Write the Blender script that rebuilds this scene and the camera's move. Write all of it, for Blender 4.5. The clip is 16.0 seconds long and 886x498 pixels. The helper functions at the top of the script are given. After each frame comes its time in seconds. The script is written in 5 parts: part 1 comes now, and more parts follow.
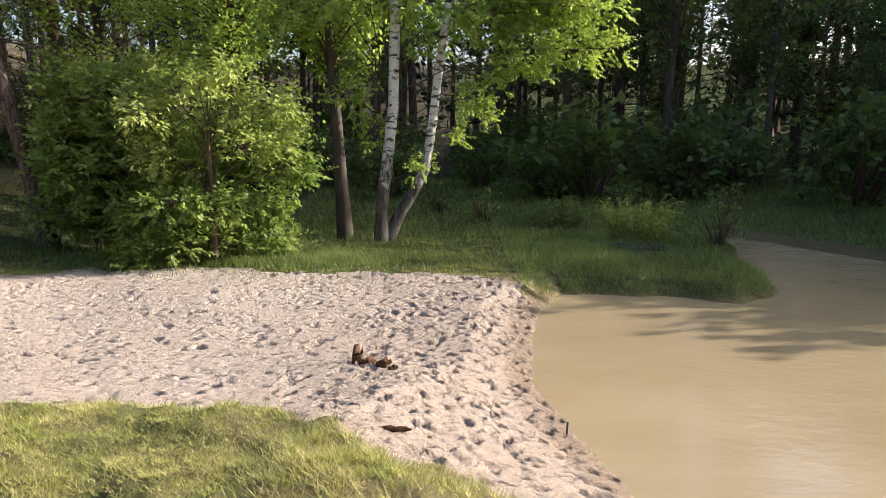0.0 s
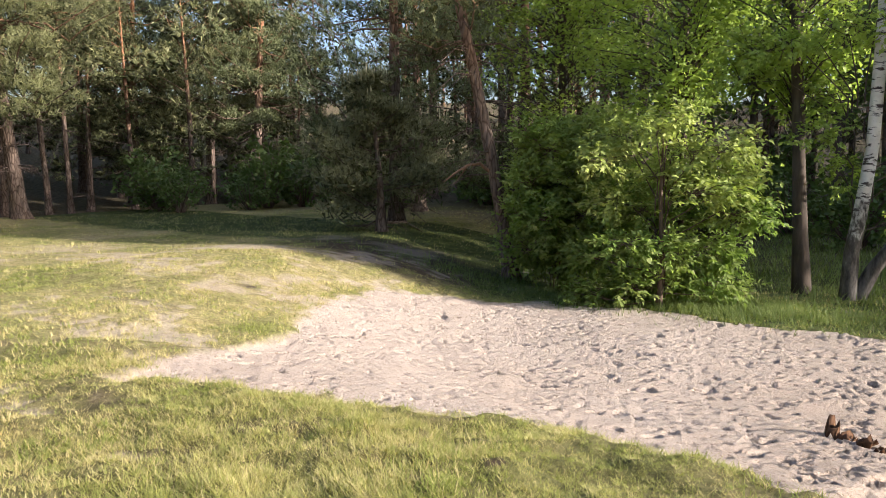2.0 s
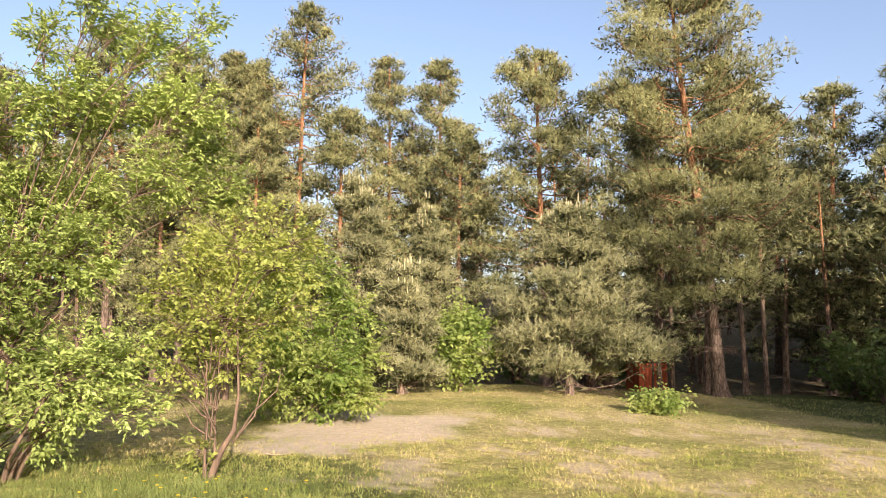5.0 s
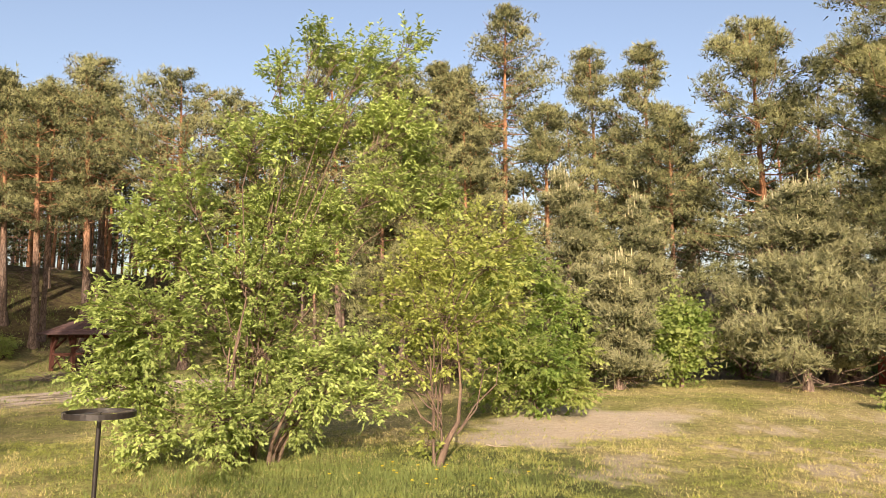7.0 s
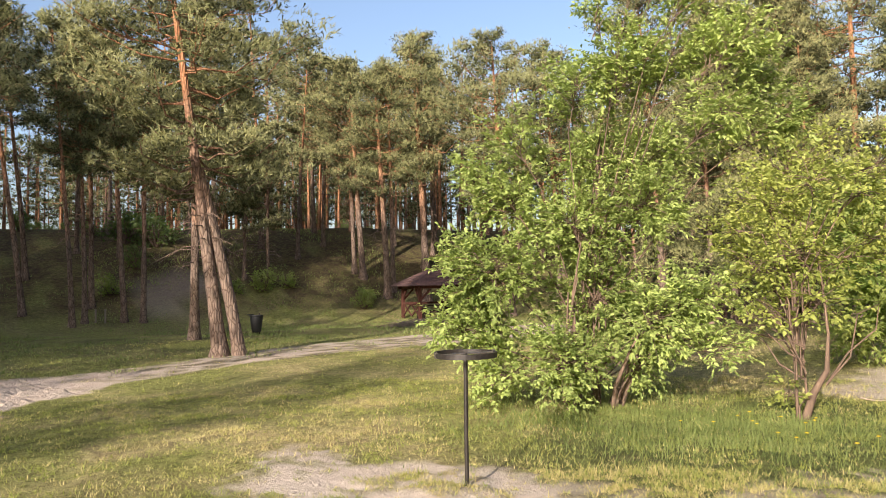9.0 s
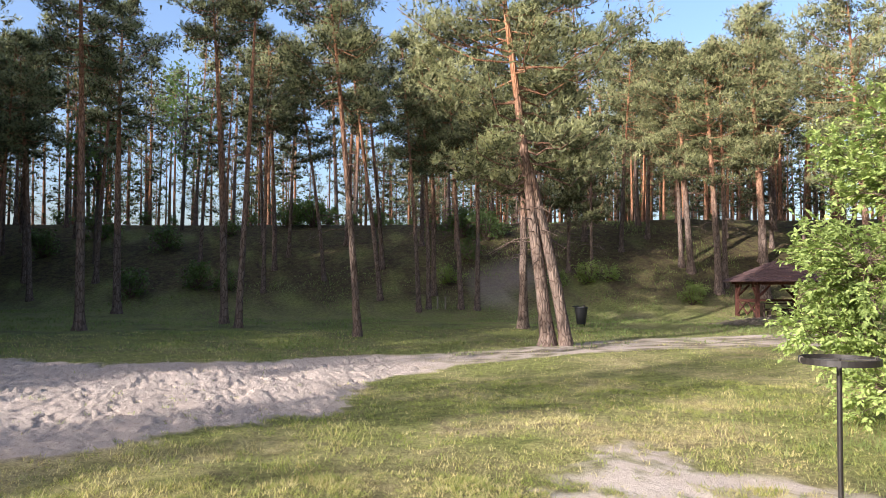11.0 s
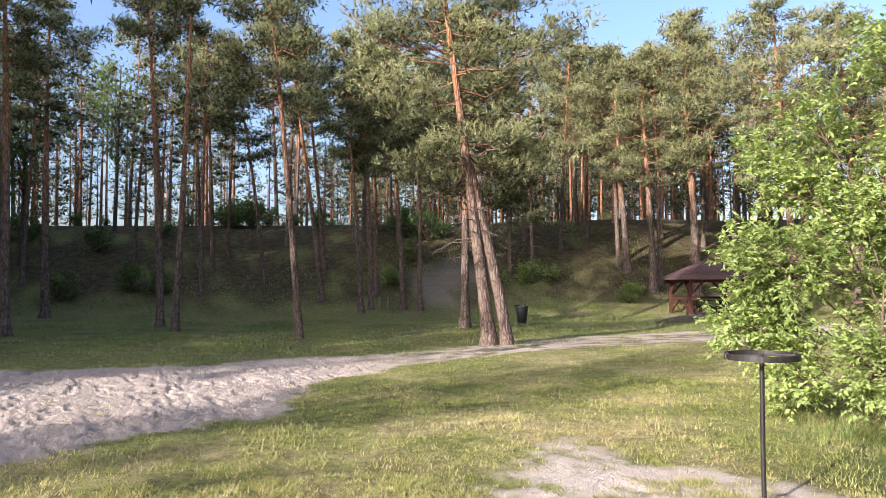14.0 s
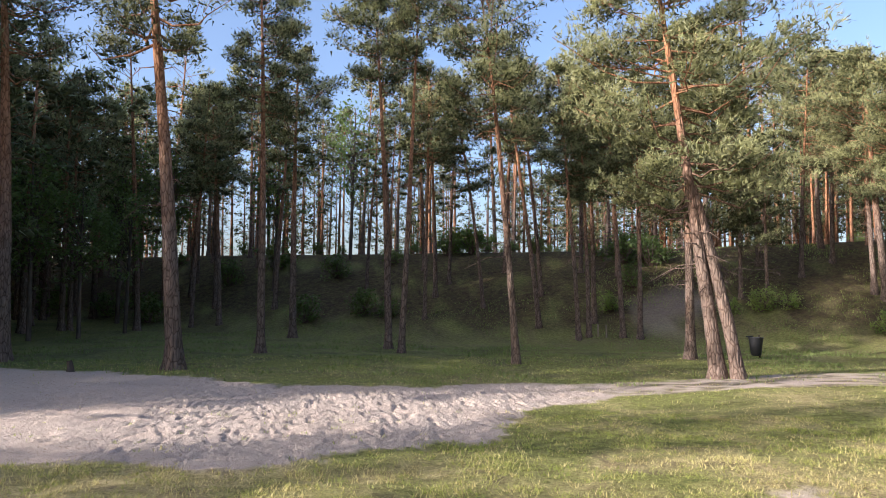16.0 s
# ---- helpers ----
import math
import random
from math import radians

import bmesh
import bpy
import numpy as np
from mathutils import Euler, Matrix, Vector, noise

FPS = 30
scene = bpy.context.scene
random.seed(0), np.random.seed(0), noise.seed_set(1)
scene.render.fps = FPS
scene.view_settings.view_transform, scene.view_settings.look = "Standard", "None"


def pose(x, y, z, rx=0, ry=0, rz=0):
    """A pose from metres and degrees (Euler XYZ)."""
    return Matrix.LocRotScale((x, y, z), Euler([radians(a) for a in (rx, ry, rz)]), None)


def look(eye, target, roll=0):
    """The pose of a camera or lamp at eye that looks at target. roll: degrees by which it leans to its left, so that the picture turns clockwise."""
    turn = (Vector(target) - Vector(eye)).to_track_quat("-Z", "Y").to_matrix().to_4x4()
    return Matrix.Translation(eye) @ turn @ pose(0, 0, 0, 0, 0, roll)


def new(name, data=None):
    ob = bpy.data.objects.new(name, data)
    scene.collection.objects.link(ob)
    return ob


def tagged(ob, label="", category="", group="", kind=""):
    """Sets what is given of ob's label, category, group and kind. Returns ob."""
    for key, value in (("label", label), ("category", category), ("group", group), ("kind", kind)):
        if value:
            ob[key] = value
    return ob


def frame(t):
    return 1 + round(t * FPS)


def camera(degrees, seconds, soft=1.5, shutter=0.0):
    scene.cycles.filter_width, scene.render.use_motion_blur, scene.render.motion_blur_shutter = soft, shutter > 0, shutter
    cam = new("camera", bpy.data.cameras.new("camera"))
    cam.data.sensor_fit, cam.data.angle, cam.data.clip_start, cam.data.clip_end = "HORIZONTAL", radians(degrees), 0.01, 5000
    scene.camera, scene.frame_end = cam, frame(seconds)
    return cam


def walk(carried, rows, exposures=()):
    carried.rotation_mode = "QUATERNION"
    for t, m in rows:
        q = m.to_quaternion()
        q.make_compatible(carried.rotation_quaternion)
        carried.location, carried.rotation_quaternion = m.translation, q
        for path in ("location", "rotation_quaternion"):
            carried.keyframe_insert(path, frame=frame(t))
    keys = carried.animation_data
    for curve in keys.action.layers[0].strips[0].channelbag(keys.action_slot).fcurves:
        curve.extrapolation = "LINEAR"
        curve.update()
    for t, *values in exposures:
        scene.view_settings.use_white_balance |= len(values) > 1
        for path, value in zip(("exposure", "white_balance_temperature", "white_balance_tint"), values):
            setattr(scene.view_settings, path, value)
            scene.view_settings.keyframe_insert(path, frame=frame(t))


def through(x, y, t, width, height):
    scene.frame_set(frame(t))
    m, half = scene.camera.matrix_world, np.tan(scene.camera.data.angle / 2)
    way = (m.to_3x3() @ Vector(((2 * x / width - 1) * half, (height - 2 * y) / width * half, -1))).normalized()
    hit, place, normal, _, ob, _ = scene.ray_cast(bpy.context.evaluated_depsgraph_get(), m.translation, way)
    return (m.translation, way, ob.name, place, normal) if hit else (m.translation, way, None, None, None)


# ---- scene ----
cam = camera(63.93, 16.0, soft=0.65)
PATH = [
    (0.0, pose(0.050, -0.073, 1.541, 79.782, -0.572, 0.724)),
    (0.5, pose(0.034, -0.090, 1.558, 80.840, -0.832, 6.746)),
    (1.0, pose(-0.019, -0.092, 1.548, 82.257, -0.295, 13.759)),
    (1.5, pose(-0.105, -0.118, 1.563, 82.566, 0.320, 21.917)),
    (2.0, pose(-0.226, -0.166, 1.548, 83.330, 0.540, 34.348)),
    (2.5, pose(-0.243, -0.153, 1.571, 83.885, 1.097, 46.265)),
    (3.0, pose(-0.287, -0.091, 1.538, 84.919, 1.269, 54.489)),
    (3.5, pose(-0.308, -0.086, 1.581, 88.889, 1.029, 63.883)),
    (4.0, pose(-0.320, -0.140, 1.576, 92.300, -0.072, 73.551)),
    (4.5, pose(-0.333, -0.148, 1.580, 96.480, 0.422, 79.212)),
    (4.7, pose(-0.345, -0.129, 1.591, 97.077, -0.256, 82.090)),
    (6.8, pose(-0.173, -0.100, 1.597, 97.609, -0.271, 101.791)),
    (7.0, pose(-0.180, -0.115, 1.590, 97.033, -0.263, 103.177)),
    (7.5, pose(-0.208, -0.182, 1.581, 96.305, -0.024, 109.610)),
    (8.0, pose(-0.210, -0.221, 1.561, 95.254, 0.113, 115.552)),
    (8.5, pose(-0.244, -0.329, 1.558, 93.944, 0.693, 123.679)),
    (9.0, pose(-0.260, -0.416, 1.554, 93.005, 1.200, 128.253)),
    (9.5, pose(-0.255, -0.537, 1.543, 92.733, 1.728, 132.812)),
    (10.0, pose(-0.269, -0.625, 1.550, 90.863, 0.741, 140.301)),
    (10.2, pose(-0.264, -0.641, 1.547, 92.229, 0.109, 145.338)),
    (12.3, pose(-0.263, -0.614, 1.533, 92.376, -0.223, 156.427)),
    (12.5, pose(-0.266, -0.606, 1.535, 92.610, 0.119, 155.417)),
    (13.0, pose(-0.261, -0.596, 1.541, 92.237, 0.489, 150.874)),
    (13.5, pose(-0.237, -0.584, 1.550, 92.441, 0.519, 148.906)),
    (14.0, pose(-0.232, -0.577, 1.555, 92.678, 0.386, 149.051)),
    (14.5, pose(-0.225, -0.577, 1.559, 93.345, 0.806, 149.578)),
    (15.0, pose(-0.213, -0.550, 1.570, 96.566, 0.580, 151.690)),
    (15.5, pose(-0.206, -0.560, 1.564, 96.978, -0.064, 156.099)),
    (16.0, pose(-0.278, -0.567, 1.563, 94.807, -0.305, 166.463)),
]
EXPOSURES = [(0.0, 1.02, 5800, 14), (2.5, 1.05, 5700, 14), (4.5, 1.0, 6300, 18), (7.0, 0.73, 6850, 19), (8.5, 0.76, 6450, 16), (10.0, 0.86, 5700, 15), (12.5, 1.12, 5450, 18), (16.0, 1.0, 5600, 18)]
walk(cam, PATH, EXPOSURES)

# ---- sky and sun ----
SUN_AZ, SUN_EL = radians(13.0), radians(19.0)
world = bpy.data.worlds.new("sky")
scene.world = world
world.use_nodes = True
wn = world.node_tree.nodes
sky = wn.new("ShaderNodeTexSky")
sky.sky_type = "NISHITA"
sky.sun_disc = False
sky.sun_elevation = SUN_EL
sky.sun_rotation = math.pi / 2 - SUN_AZ
sky.altitude = 150
sky.dust_density = 4.0
sky.ozone_density = 0.6
world.node_tree.links.new(sky.outputs[0], wn["Background"].inputs[0])
wn["Background"].inputs[1].default_value = 0.15
sun = new("sun", bpy.data.lights.new("sun", "SUN"))
sun.data.energy, sun.data.angle, sun.data.color = 5.0, radians(0.6), (1.0, 0.88, 0.71)
sun_way = Vector((math.cos(SUN_AZ) * math.cos(SUN_EL), math.sin(SUN_AZ) * math.cos(SUN_EL), math.sin(SUN_EL)))
sun.matrix_world = look(sun_way * 60, (0, 0, 0))

# ---- materials ----
def material(name, rough=0.8, spec=0.25):
    m = bpy.data.materials.new(name)
    m.use_nodes = True
    nt = m.node_tree
    b = nt.nodes["Principled BSDF"]
    b.inputs["Roughness"].default_value = rough
    b.inputs["Specular IOR Level"].default_value = spec
    return m, nt, b


def node(nt, kind, **values):
    n = nt.nodes.new(kind)
    for k, v in values.items():
        n.inputs[k.replace("_", " ")].default_value = v
    return n


def coords(nt, stretch=(1, 1, 1)):
    c = nt.nodes.new("ShaderNodeTexCoord")
    mp = nt.nodes.new("ShaderNodeMapping")
    mp.inputs["Scale"].default_value = stretch
    nt.links.new(c.outputs["Object"], mp.inputs[0])
    return mp.outputs[0]


def noise_fac(nt, vec, scale, detail=4, rough=0.6):
    n = node(nt, "ShaderNodeTexNoise", Scale=scale, Detail=detail, Roughness=rough)
    nt.links.new(vec, n.inputs["Vector"])
    return n.outputs["Fac"]


def ramp(nt, fac, *stops):
    r = nt.nodes.new("ShaderNodeValToRGB")
    els = r.color_ramp.elements
    while len(els) < len(stops):
        els.new(0.5)
    for e, (p, c) in zip(els, stops):
        e.position, e.color = p, (*c, 1) if len(c) == 3 else c
    nt.links.new(fac, r.inputs[0])
    return r.outputs[0]


def mix(nt, fac, a, b, blend="MIX"):
    m = nt.nodes.new("ShaderNodeMix")
    m.data_type, m.blend_type = "RGBA", blend
    for src, slot in ((fac, 0), (a, 6), (b, 7)):
        if isinstance(src, bpy.types.NodeSocket):
            nt.links.new(src, m.inputs[slot])
        else:
            m.inputs[slot].default_value = src if slot == 0 else (*src, 1)
    return m.outputs[2]


def bump(nt, b, height, strength=0.5, distance=0.02):
    n = node(nt, "ShaderNodeBump", Strength=strength, Distance=distance)
    nt.links.new(height, n.inputs["Height"])
    nt.links.new(n.outputs[0], b.inputs["Normal"])


def leafy(name, dark, light, through=0.35, rough=0.55, spec=0.3, tint=None):
    """Leaves or needles: each leaf its own shade, with some light coming through."""
    m, nt, b = material(name, rough, spec)
    g = nt.nodes.new("ShaderNodeNewGeometry")
    c = coords(nt)
    col = ramp(nt, g.outputs["Random Per Island"], (0.0, dark), (1.0, light))
    big = noise_fac(nt, c, 0.9, 3)
    col = mix(nt, ramp(nt, big, (0.35, (0, 0, 0)), (0.7, (1, 1, 1))), col, tint or tuple(min(1, v * 1.35) for v in light))
    nt.links.new(col, b.inputs["Base Color"])
    tr = nt.nodes.new("ShaderNodeBsdfTranslucent")
    nt.links.new(mix(nt, 0.6, col, (light[0] * 1.3, light[1] * 1.4, light[2] * 0.5)), tr.inputs[0])
    ms = nt.nodes.new("ShaderNodeMixShader")
    ms.inputs[0].default_value = through
    out = nt.nodes["Material Output"]
    nt.links.new(b.outputs[0], ms.inputs[1])
    nt.links.new(tr.outputs[0], ms.inputs[2])
    nt.links.new(ms.outputs[0], out.inputs[0])
    return m


def wood(name, dark, light, scale=14.0, stretch=(1, 1, 0.12), rough=0.8, strength=0.5):
    m, nt, b = material(name, rough)
    v = coords(nt, stretch)
    f = noise_fac(nt, v, scale, 6, 0.65)
    col = ramp(nt, f, (0.3, dark), (0.7, light))
    info = nt.nodes.new("ShaderNodeObjectInfo")
    col = mix(nt, ramp(nt, info.outputs["Random"], (0, (0, 0, 0)), (1, (0.35, 0.35, 0.35))), col, tuple(0.6 * v for v in dark))
    nt.links.new(col, b.inputs["Base Color"])
    bump(nt, b, f, strength, 0.01)
    return m


def pine_bark():
    m, nt, b = material("pine_bark", 0.9, 0.1)
    v = coords(nt, (1, 1, 0.3))
    vor = node(nt, "ShaderNodeTexVoronoi", Scale=11.0)
    vor.feature = "DISTANCE_TO_EDGE"
    nt.links.new(v, vor.inputs["Vector"])
    f = noise_fac(nt, v, 9, 6)
    low = ramp(nt, f, (0.3, (0.10, 0.075, 0.06)), (0.7, (0.27, 0.20, 0.155)))
    high = ramp(nt, f, (0.3, (0.25, 0.12, 0.06)), (0.7, (0.45, 0.24, 0.13)))
    c = nt.nodes.new("ShaderNodeTexCoord")
    sep = nt.nodes.new("ShaderNodeSeparateXYZ")
    nt.links.new(c.outputs["Object"], sep.inputs[0])
    wob = nt.nodes.new("ShaderNodeMath")
    wob.operation = "MULTIPLY_ADD"
    nt.links.new(noise_fac(nt, coords(nt), 0.8, 3), wob.inputs[0])
    wob.inputs[1].default_value = 5.0
    nt.links.new(sep.outputs["Z"], wob.inputs[2])
    mr = node(nt, "ShaderNodeMapRange", From_Min=6.0, From_Max=10.5)
    nt.links.new(wob.outputs[0], mr.inputs["Value"])
    col = mix(nt, mr.outputs[0], low, high)
    crack = ramp(nt, vor.outputs["Distance"], (0.0, (0.35, 0.3, 0.28)), (0.12, (1, 1, 1)))
    col = mix(nt, 0.85, col, crack, "MULTIPLY")
    nt.links.new(col, b.inputs["Base Color"])
    bump(nt, b, vor.outputs["Distance"], 0.9, 0.06)
    return m


def birch_bark():
    m, nt, b = material("birch_bark", 0.7, 0.2)
    v = coords(nt, (1, 1, 3.2))
    f = noise_fac(nt, v, 3.5, 5, 0.7)
    white = ramp(nt, noise_fac(nt, coords(nt), 6), (0.3, (0.62, 0.58, 0.52)), (0.7, (0.83, 0.80, 0.74)))
    col = mix(nt, ramp(nt, f, (0.54, (0, 0, 0)), (0.59, (1, 1, 1))), white, (0.07, 0.055, 0.05))
    c = nt.nodes.new("ShaderNodeTexCoord")
    sep = nt.nodes.new("ShaderNodeSeparateXYZ")
    nt.links.new(c.outputs["Object"], sep.inputs[0])
    add = nt.nodes.new("ShaderNodeMath")
    add.operation = "MULTIPLY_ADD"
    rough = noise_fac(nt, coords(nt, (1, 1, 0.35)), 9, 5, 0.7)
    nt.links.new(rough, add.inputs[0])
    add.inputs[1].default_value = 3.6
    nt.links.new(sep.outputs["Z"], add.inputs[2])
    mr = node(nt, "ShaderNodeMapRange", From_Min=2.9, From_Max=3.5, To_Min=1.0, To_Max=0.0)
    nt.links.new(add.outputs[0], mr.inputs["Value"])
    base = ramp(nt, rough, (0.35, (0.035, 0.03, 0.028)), (0.7, (0.24, 0.21, 0.18)))
    col = mix(nt, mr.outputs[0], col, base)
    nt.links.new(col, b.inputs["Base Color"])
    bump(nt, b, rough, 0.7, 0.03)
    return m


M = {}
M["pine_bark"] = pine_bark()
M["birch_bark"] = birch_bark()
M["bark"] = wood("dark_bark", (0.05, 0.04, 0.032), (0.19, 0.145, 0.11), 9, (1, 1, 0.2), 0.9, 0.9)
M["twig"] = wood("twig", (0.09, 0.06, 0.045), (0.24, 0.17, 0.12), 20)
M["deadwood"] = wood("dead_twig", (0.16, 0.09, 0.055), (0.36, 0.22, 0.13), 20)
M["needle"] = leafy("pine_needles", (0.095, 0.108, 0.046), (0.275, 0.275, 0.125), 0.18, 0.5, 0.35)
# Darker copy of the needles, with shade put into the colour.
M["needle_dark"] = leafy("shaded_pine_needles", (0.07, 0.09, 0.042), (0.20, 0.22, 0.10), 0.18, 0.5, 0.35)
M["needle_grey"] = leafy("young_pine_needles", (0.10, 0.11, 0.055), (0.27, 0.265, 0.14), 0.15, 0.5, 0.35)
# Darkened fill colour that stands in for the shade deep in pine crowns.
M["inner"] = leafy("crown_shade_fill", (0.035, 0.045, 0.02), (0.105, 0.115, 0.05), 0.03, 0.85, 0.1, tint=(0.115, 0.11, 0.055))
M["candle"] = leafy("pine_candles", (0.30, 0.28, 0.16), (0.46, 0.42, 0.25), 0.1)
M["birch_leaf"] = leafy("birch_leaves", (0.12, 0.18, 0.036), (0.36, 0.44, 0.11), 0.5)
M["bush_leaf"] = leafy("bush_leaves", (0.09, 0.135, 0.03), (0.32, 0.385, 0.12), 0.34, 0.55, 0.3)
M["lilac_leaf"] = leafy("thin_tree_leaves", (0.12, 0.16, 0.03), (0.31, 0.34, 0.085), 0.36, 0.5, 0.35)
M["maple_leaf"] = leafy("sapling_leaves", (0.08, 0.15, 0.03), (0.25, 0.34, 0.085), 0.5, tint=(0.42, 0.45, 0.15))
M["fresh_leaf"] = leafy("pale_new_leaves", (0.15, 0.21, 0.04), (0.36, 0.42, 0.12), 0.4, tint=(0.46, 0.5, 0.17))
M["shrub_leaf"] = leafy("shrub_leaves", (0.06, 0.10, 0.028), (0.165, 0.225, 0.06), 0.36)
# Leaf green darkened for plants in the wood's shade.
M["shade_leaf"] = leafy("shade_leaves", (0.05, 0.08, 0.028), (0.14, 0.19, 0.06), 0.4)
M["grass"] = leafy("lawn_grass", (0.15, 0.19, 0.04), (0.37, 0.40, 0.10), 0.35, 0.6, 0.2, tint=(0.42, 0.40, 0.13))
M["verge"] = leafy("verge_grass", (0.19, 0.20, 0.05), (0.46, 0.45, 0.14), 0.35, 0.6, 0.2, tint=(0.50, 0.46, 0.17))
M["straw"] = leafy("dry_grass", (0.34, 0.28, 0.11), (0.66, 0.56, 0.28), 0.3, 0.6, 0.2, tint=(0.62, 0.54, 0.25))
M["tall_grass"] = leafy("tall_grass", (0.07, 0.11, 0.03), (0.22, 0.26, 0.085), 0.35, 0.55, 0.25)
M["petal"] = leafy("yellow_petals", (0.60, 0.42, 0.02), (0.80, 0.60, 0.04), 0.3)
M["wood_red"] = wood("red_stained_wood", (0.05, 0.02, 0.014), (0.13, 0.048, 0.033), 18)
M["hut_red"] = wood("red_painted_boards", (0.20, 0.042, 0.018), (0.34, 0.075, 0.032), 12)
M["dark_wood"] = wood("dark_brown_wood", (0.035, 0.022, 0.017), (0.09, 0.06, 0.045), 16)
M["grey_wood"] = wood("weathered_wood", (0.20, 0.16, 0.12), (0.40, 0.33, 0.25), 16)
M["stump"] = wood("rotten_stump", (0.045, 0.022, 0.012), (0.23, 0.12, 0.06), 22, (1, 1, 0.25), 0.9, 1.0)
M["shingle"] = wood("brown_roof", (0.075, 0.042, 0.038), (0.16, 0.095, 0.085), 9, (1, 1, 1), 0.85)


def metal(name, col, rough, met=0.9):
    m, nt, b = material(name, rough, 0.5)
    f = noise_fac(nt, coords(nt), 24, 5)
    nt.links.new(ramp(nt, f, (0.3, tuple(0.6 * v for v in col)), (0.7, col)), b.inputs["Base Color"])
    b.inputs["Metallic"].default_value = met
    bump(nt, b, f, 0.15, 0.003)
    return m


M["post_paint"] = metal("black_painted_steel", (0.028, 0.023, 0.02), 0.5, 0.1)
M["steel"] = metal("worn_steel", (0.33, 0.29, 0.25), 0.35, 0.8)
M["plastic"] = metal("black_plastic", (0.018, 0.018, 0.02), 0.5, 0.0)


def ground_material():
    m, nt, b = material("ground", 0.95, 0.1)
    v = coords(nt)

    def attr(name):
        a = nt.nodes.new("ShaderNodeAttribute")
        a.attribute_name = name
        return a.outputs["Fac"]
    fine = noise_fac(nt, v, 70, 6, 0.75)
    mid = noise_fac(nt, v, 7, 5, 0.6)
    big = noise_fac(nt, v, 0.55, 4, 0.55)
    green = ramp(nt, mid, (0.3, (0.17, 0.19, 0.05)), (0.7, (0.36, 0.36, 0.11)))
    dry = ramp(nt, mid, (0.3, (0.42, 0.34, 0.15)), (0.7, (0.66, 0.55, 0.28)))
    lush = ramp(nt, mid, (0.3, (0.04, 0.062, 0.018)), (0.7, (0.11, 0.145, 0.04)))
    soil = ramp(nt, mid, (0.3, (0.055, 0.042, 0.03)), (0.75, (0.15, 0.11, 0.075)))
    litter = ramp(nt, mid, (0.3, (0.035, 0.024, 0.016)), (0.75, (0.115, 0.074, 0.045)))
    sand = ramp(nt, mid, (0.25, (0.53, 0.435, 0.365)), (0.75, (0.68, 0.575, 0.49)))
    sand = mix(nt, ramp(nt, fine, (0.35, (1, 1, 1)), (0.6, (0, 0, 0))), sand, (0.46, 0.37, 0.28))
    sand = mix(nt, ramp(nt, big, (0.42, (0, 0, 0)), (0.75, (0.5, 0.5, 0.5))), sand, (0.52, 0.41, 0.32))
    col = mix(nt, attr("dry"), green, dry)
    col = mix(nt, attr("turf"), col, mix(nt, 0.62, col, ramp(nt, fine, (0.35, (0.05, 0.045, 0.02)), (0.65, (0.20, 0.17, 0.075)))))
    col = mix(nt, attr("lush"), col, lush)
    col = mix(nt, attr("litter"), col, litter)
    col = mix(nt, ramp(nt, fine, (0.38, (0.75, 0.75, 0.75)), (0.62, (0, 0, 0))), col, mix(nt, 0.6, col, soil))
    # Tuft noise, for the bump and for tuft shadows painted into the colour.
    tuft_shade_relief = noise_fac(nt, v, 24, 5, 0.7)
    patchy = noise_fac(nt, v, 2.6, 5, 0.65)
    col = mix(nt, ramp(nt, patchy, (0.38, (0.55, 0.55, 0.55)), (0.62, (0, 0, 0))), col, mix(nt, 0.5, col, green))
    # Shadows between tufts and lighter tips, multiplied into the ground colour.
    col = mix(nt, 0.85, col, ramp(nt, tuft_shade_relief, (0.32, (0.42, 0.42, 0.40)), (0.52, (1, 1, 1)), (0.72, (1.25, 1.25, 1.2))), "MULTIPLY")
    col = mix(nt, attr("soil"), col, soil)
    specks = noise_fac(nt, v, 26, 3, 0.55)
    sand = mix(nt, ramp(nt, specks, (0.60, (0, 0, 0)), (0.68, (0.75, 0.75, 0.75))), sand, (0.24, 0.17, 0.12))
    col = mix(nt, attr("sand"), col, sand)
    col = mix(nt, attr("pale"), col, ramp(nt, mid, (0.3, (0.66, 0.56, 0.47)), (0.7, (0.86, 0.77, 0.68))))
    col = mix(nt, attr("wet"), col, mix(nt, 0.75, col, (0.24, 0.17, 0.11)))
    nt.links.new(col, b.inputs["Base Color"])
    h = nt.nodes.new("ShaderNodeMath")
    h.operation = "MULTIPLY_ADD"
    nt.links.new(tuft_shade_relief, h.inputs[0])
    h.inputs[1].default_value = 1.6
    nt.links.new(fine, h.inputs[2])
    pits = node(nt, "ShaderNodeTexVoronoi", Scale=11.0, Randomness=1.0)
    nt.links.new(v, pits.inputs["Vector"])
    hollow = ramp(nt, pits.outputs["Distance"], (0.16, (0, 0, 0)), (0.34, (1, 1, 1)))
    dent = nt.nodes.new("ShaderNodeMath")
    dent.operation = "MULTIPLY"
    nt.links.new(hollow, dent.inputs[0])
    nt.links.new(attr("sand"), dent.inputs[1])
    both = nt.nodes.new("ShaderNodeMath")
    both.operation = "MULTIPLY_ADD"
    nt.links.new(dent.outputs[0], both.inputs[0])
    both.inputs[1].default_value = 0.4
    nt.links.new(h.outputs[0], both.inputs[2])
    bump(nt, b, both.outputs[0], 0.8, 0.035)
    return m


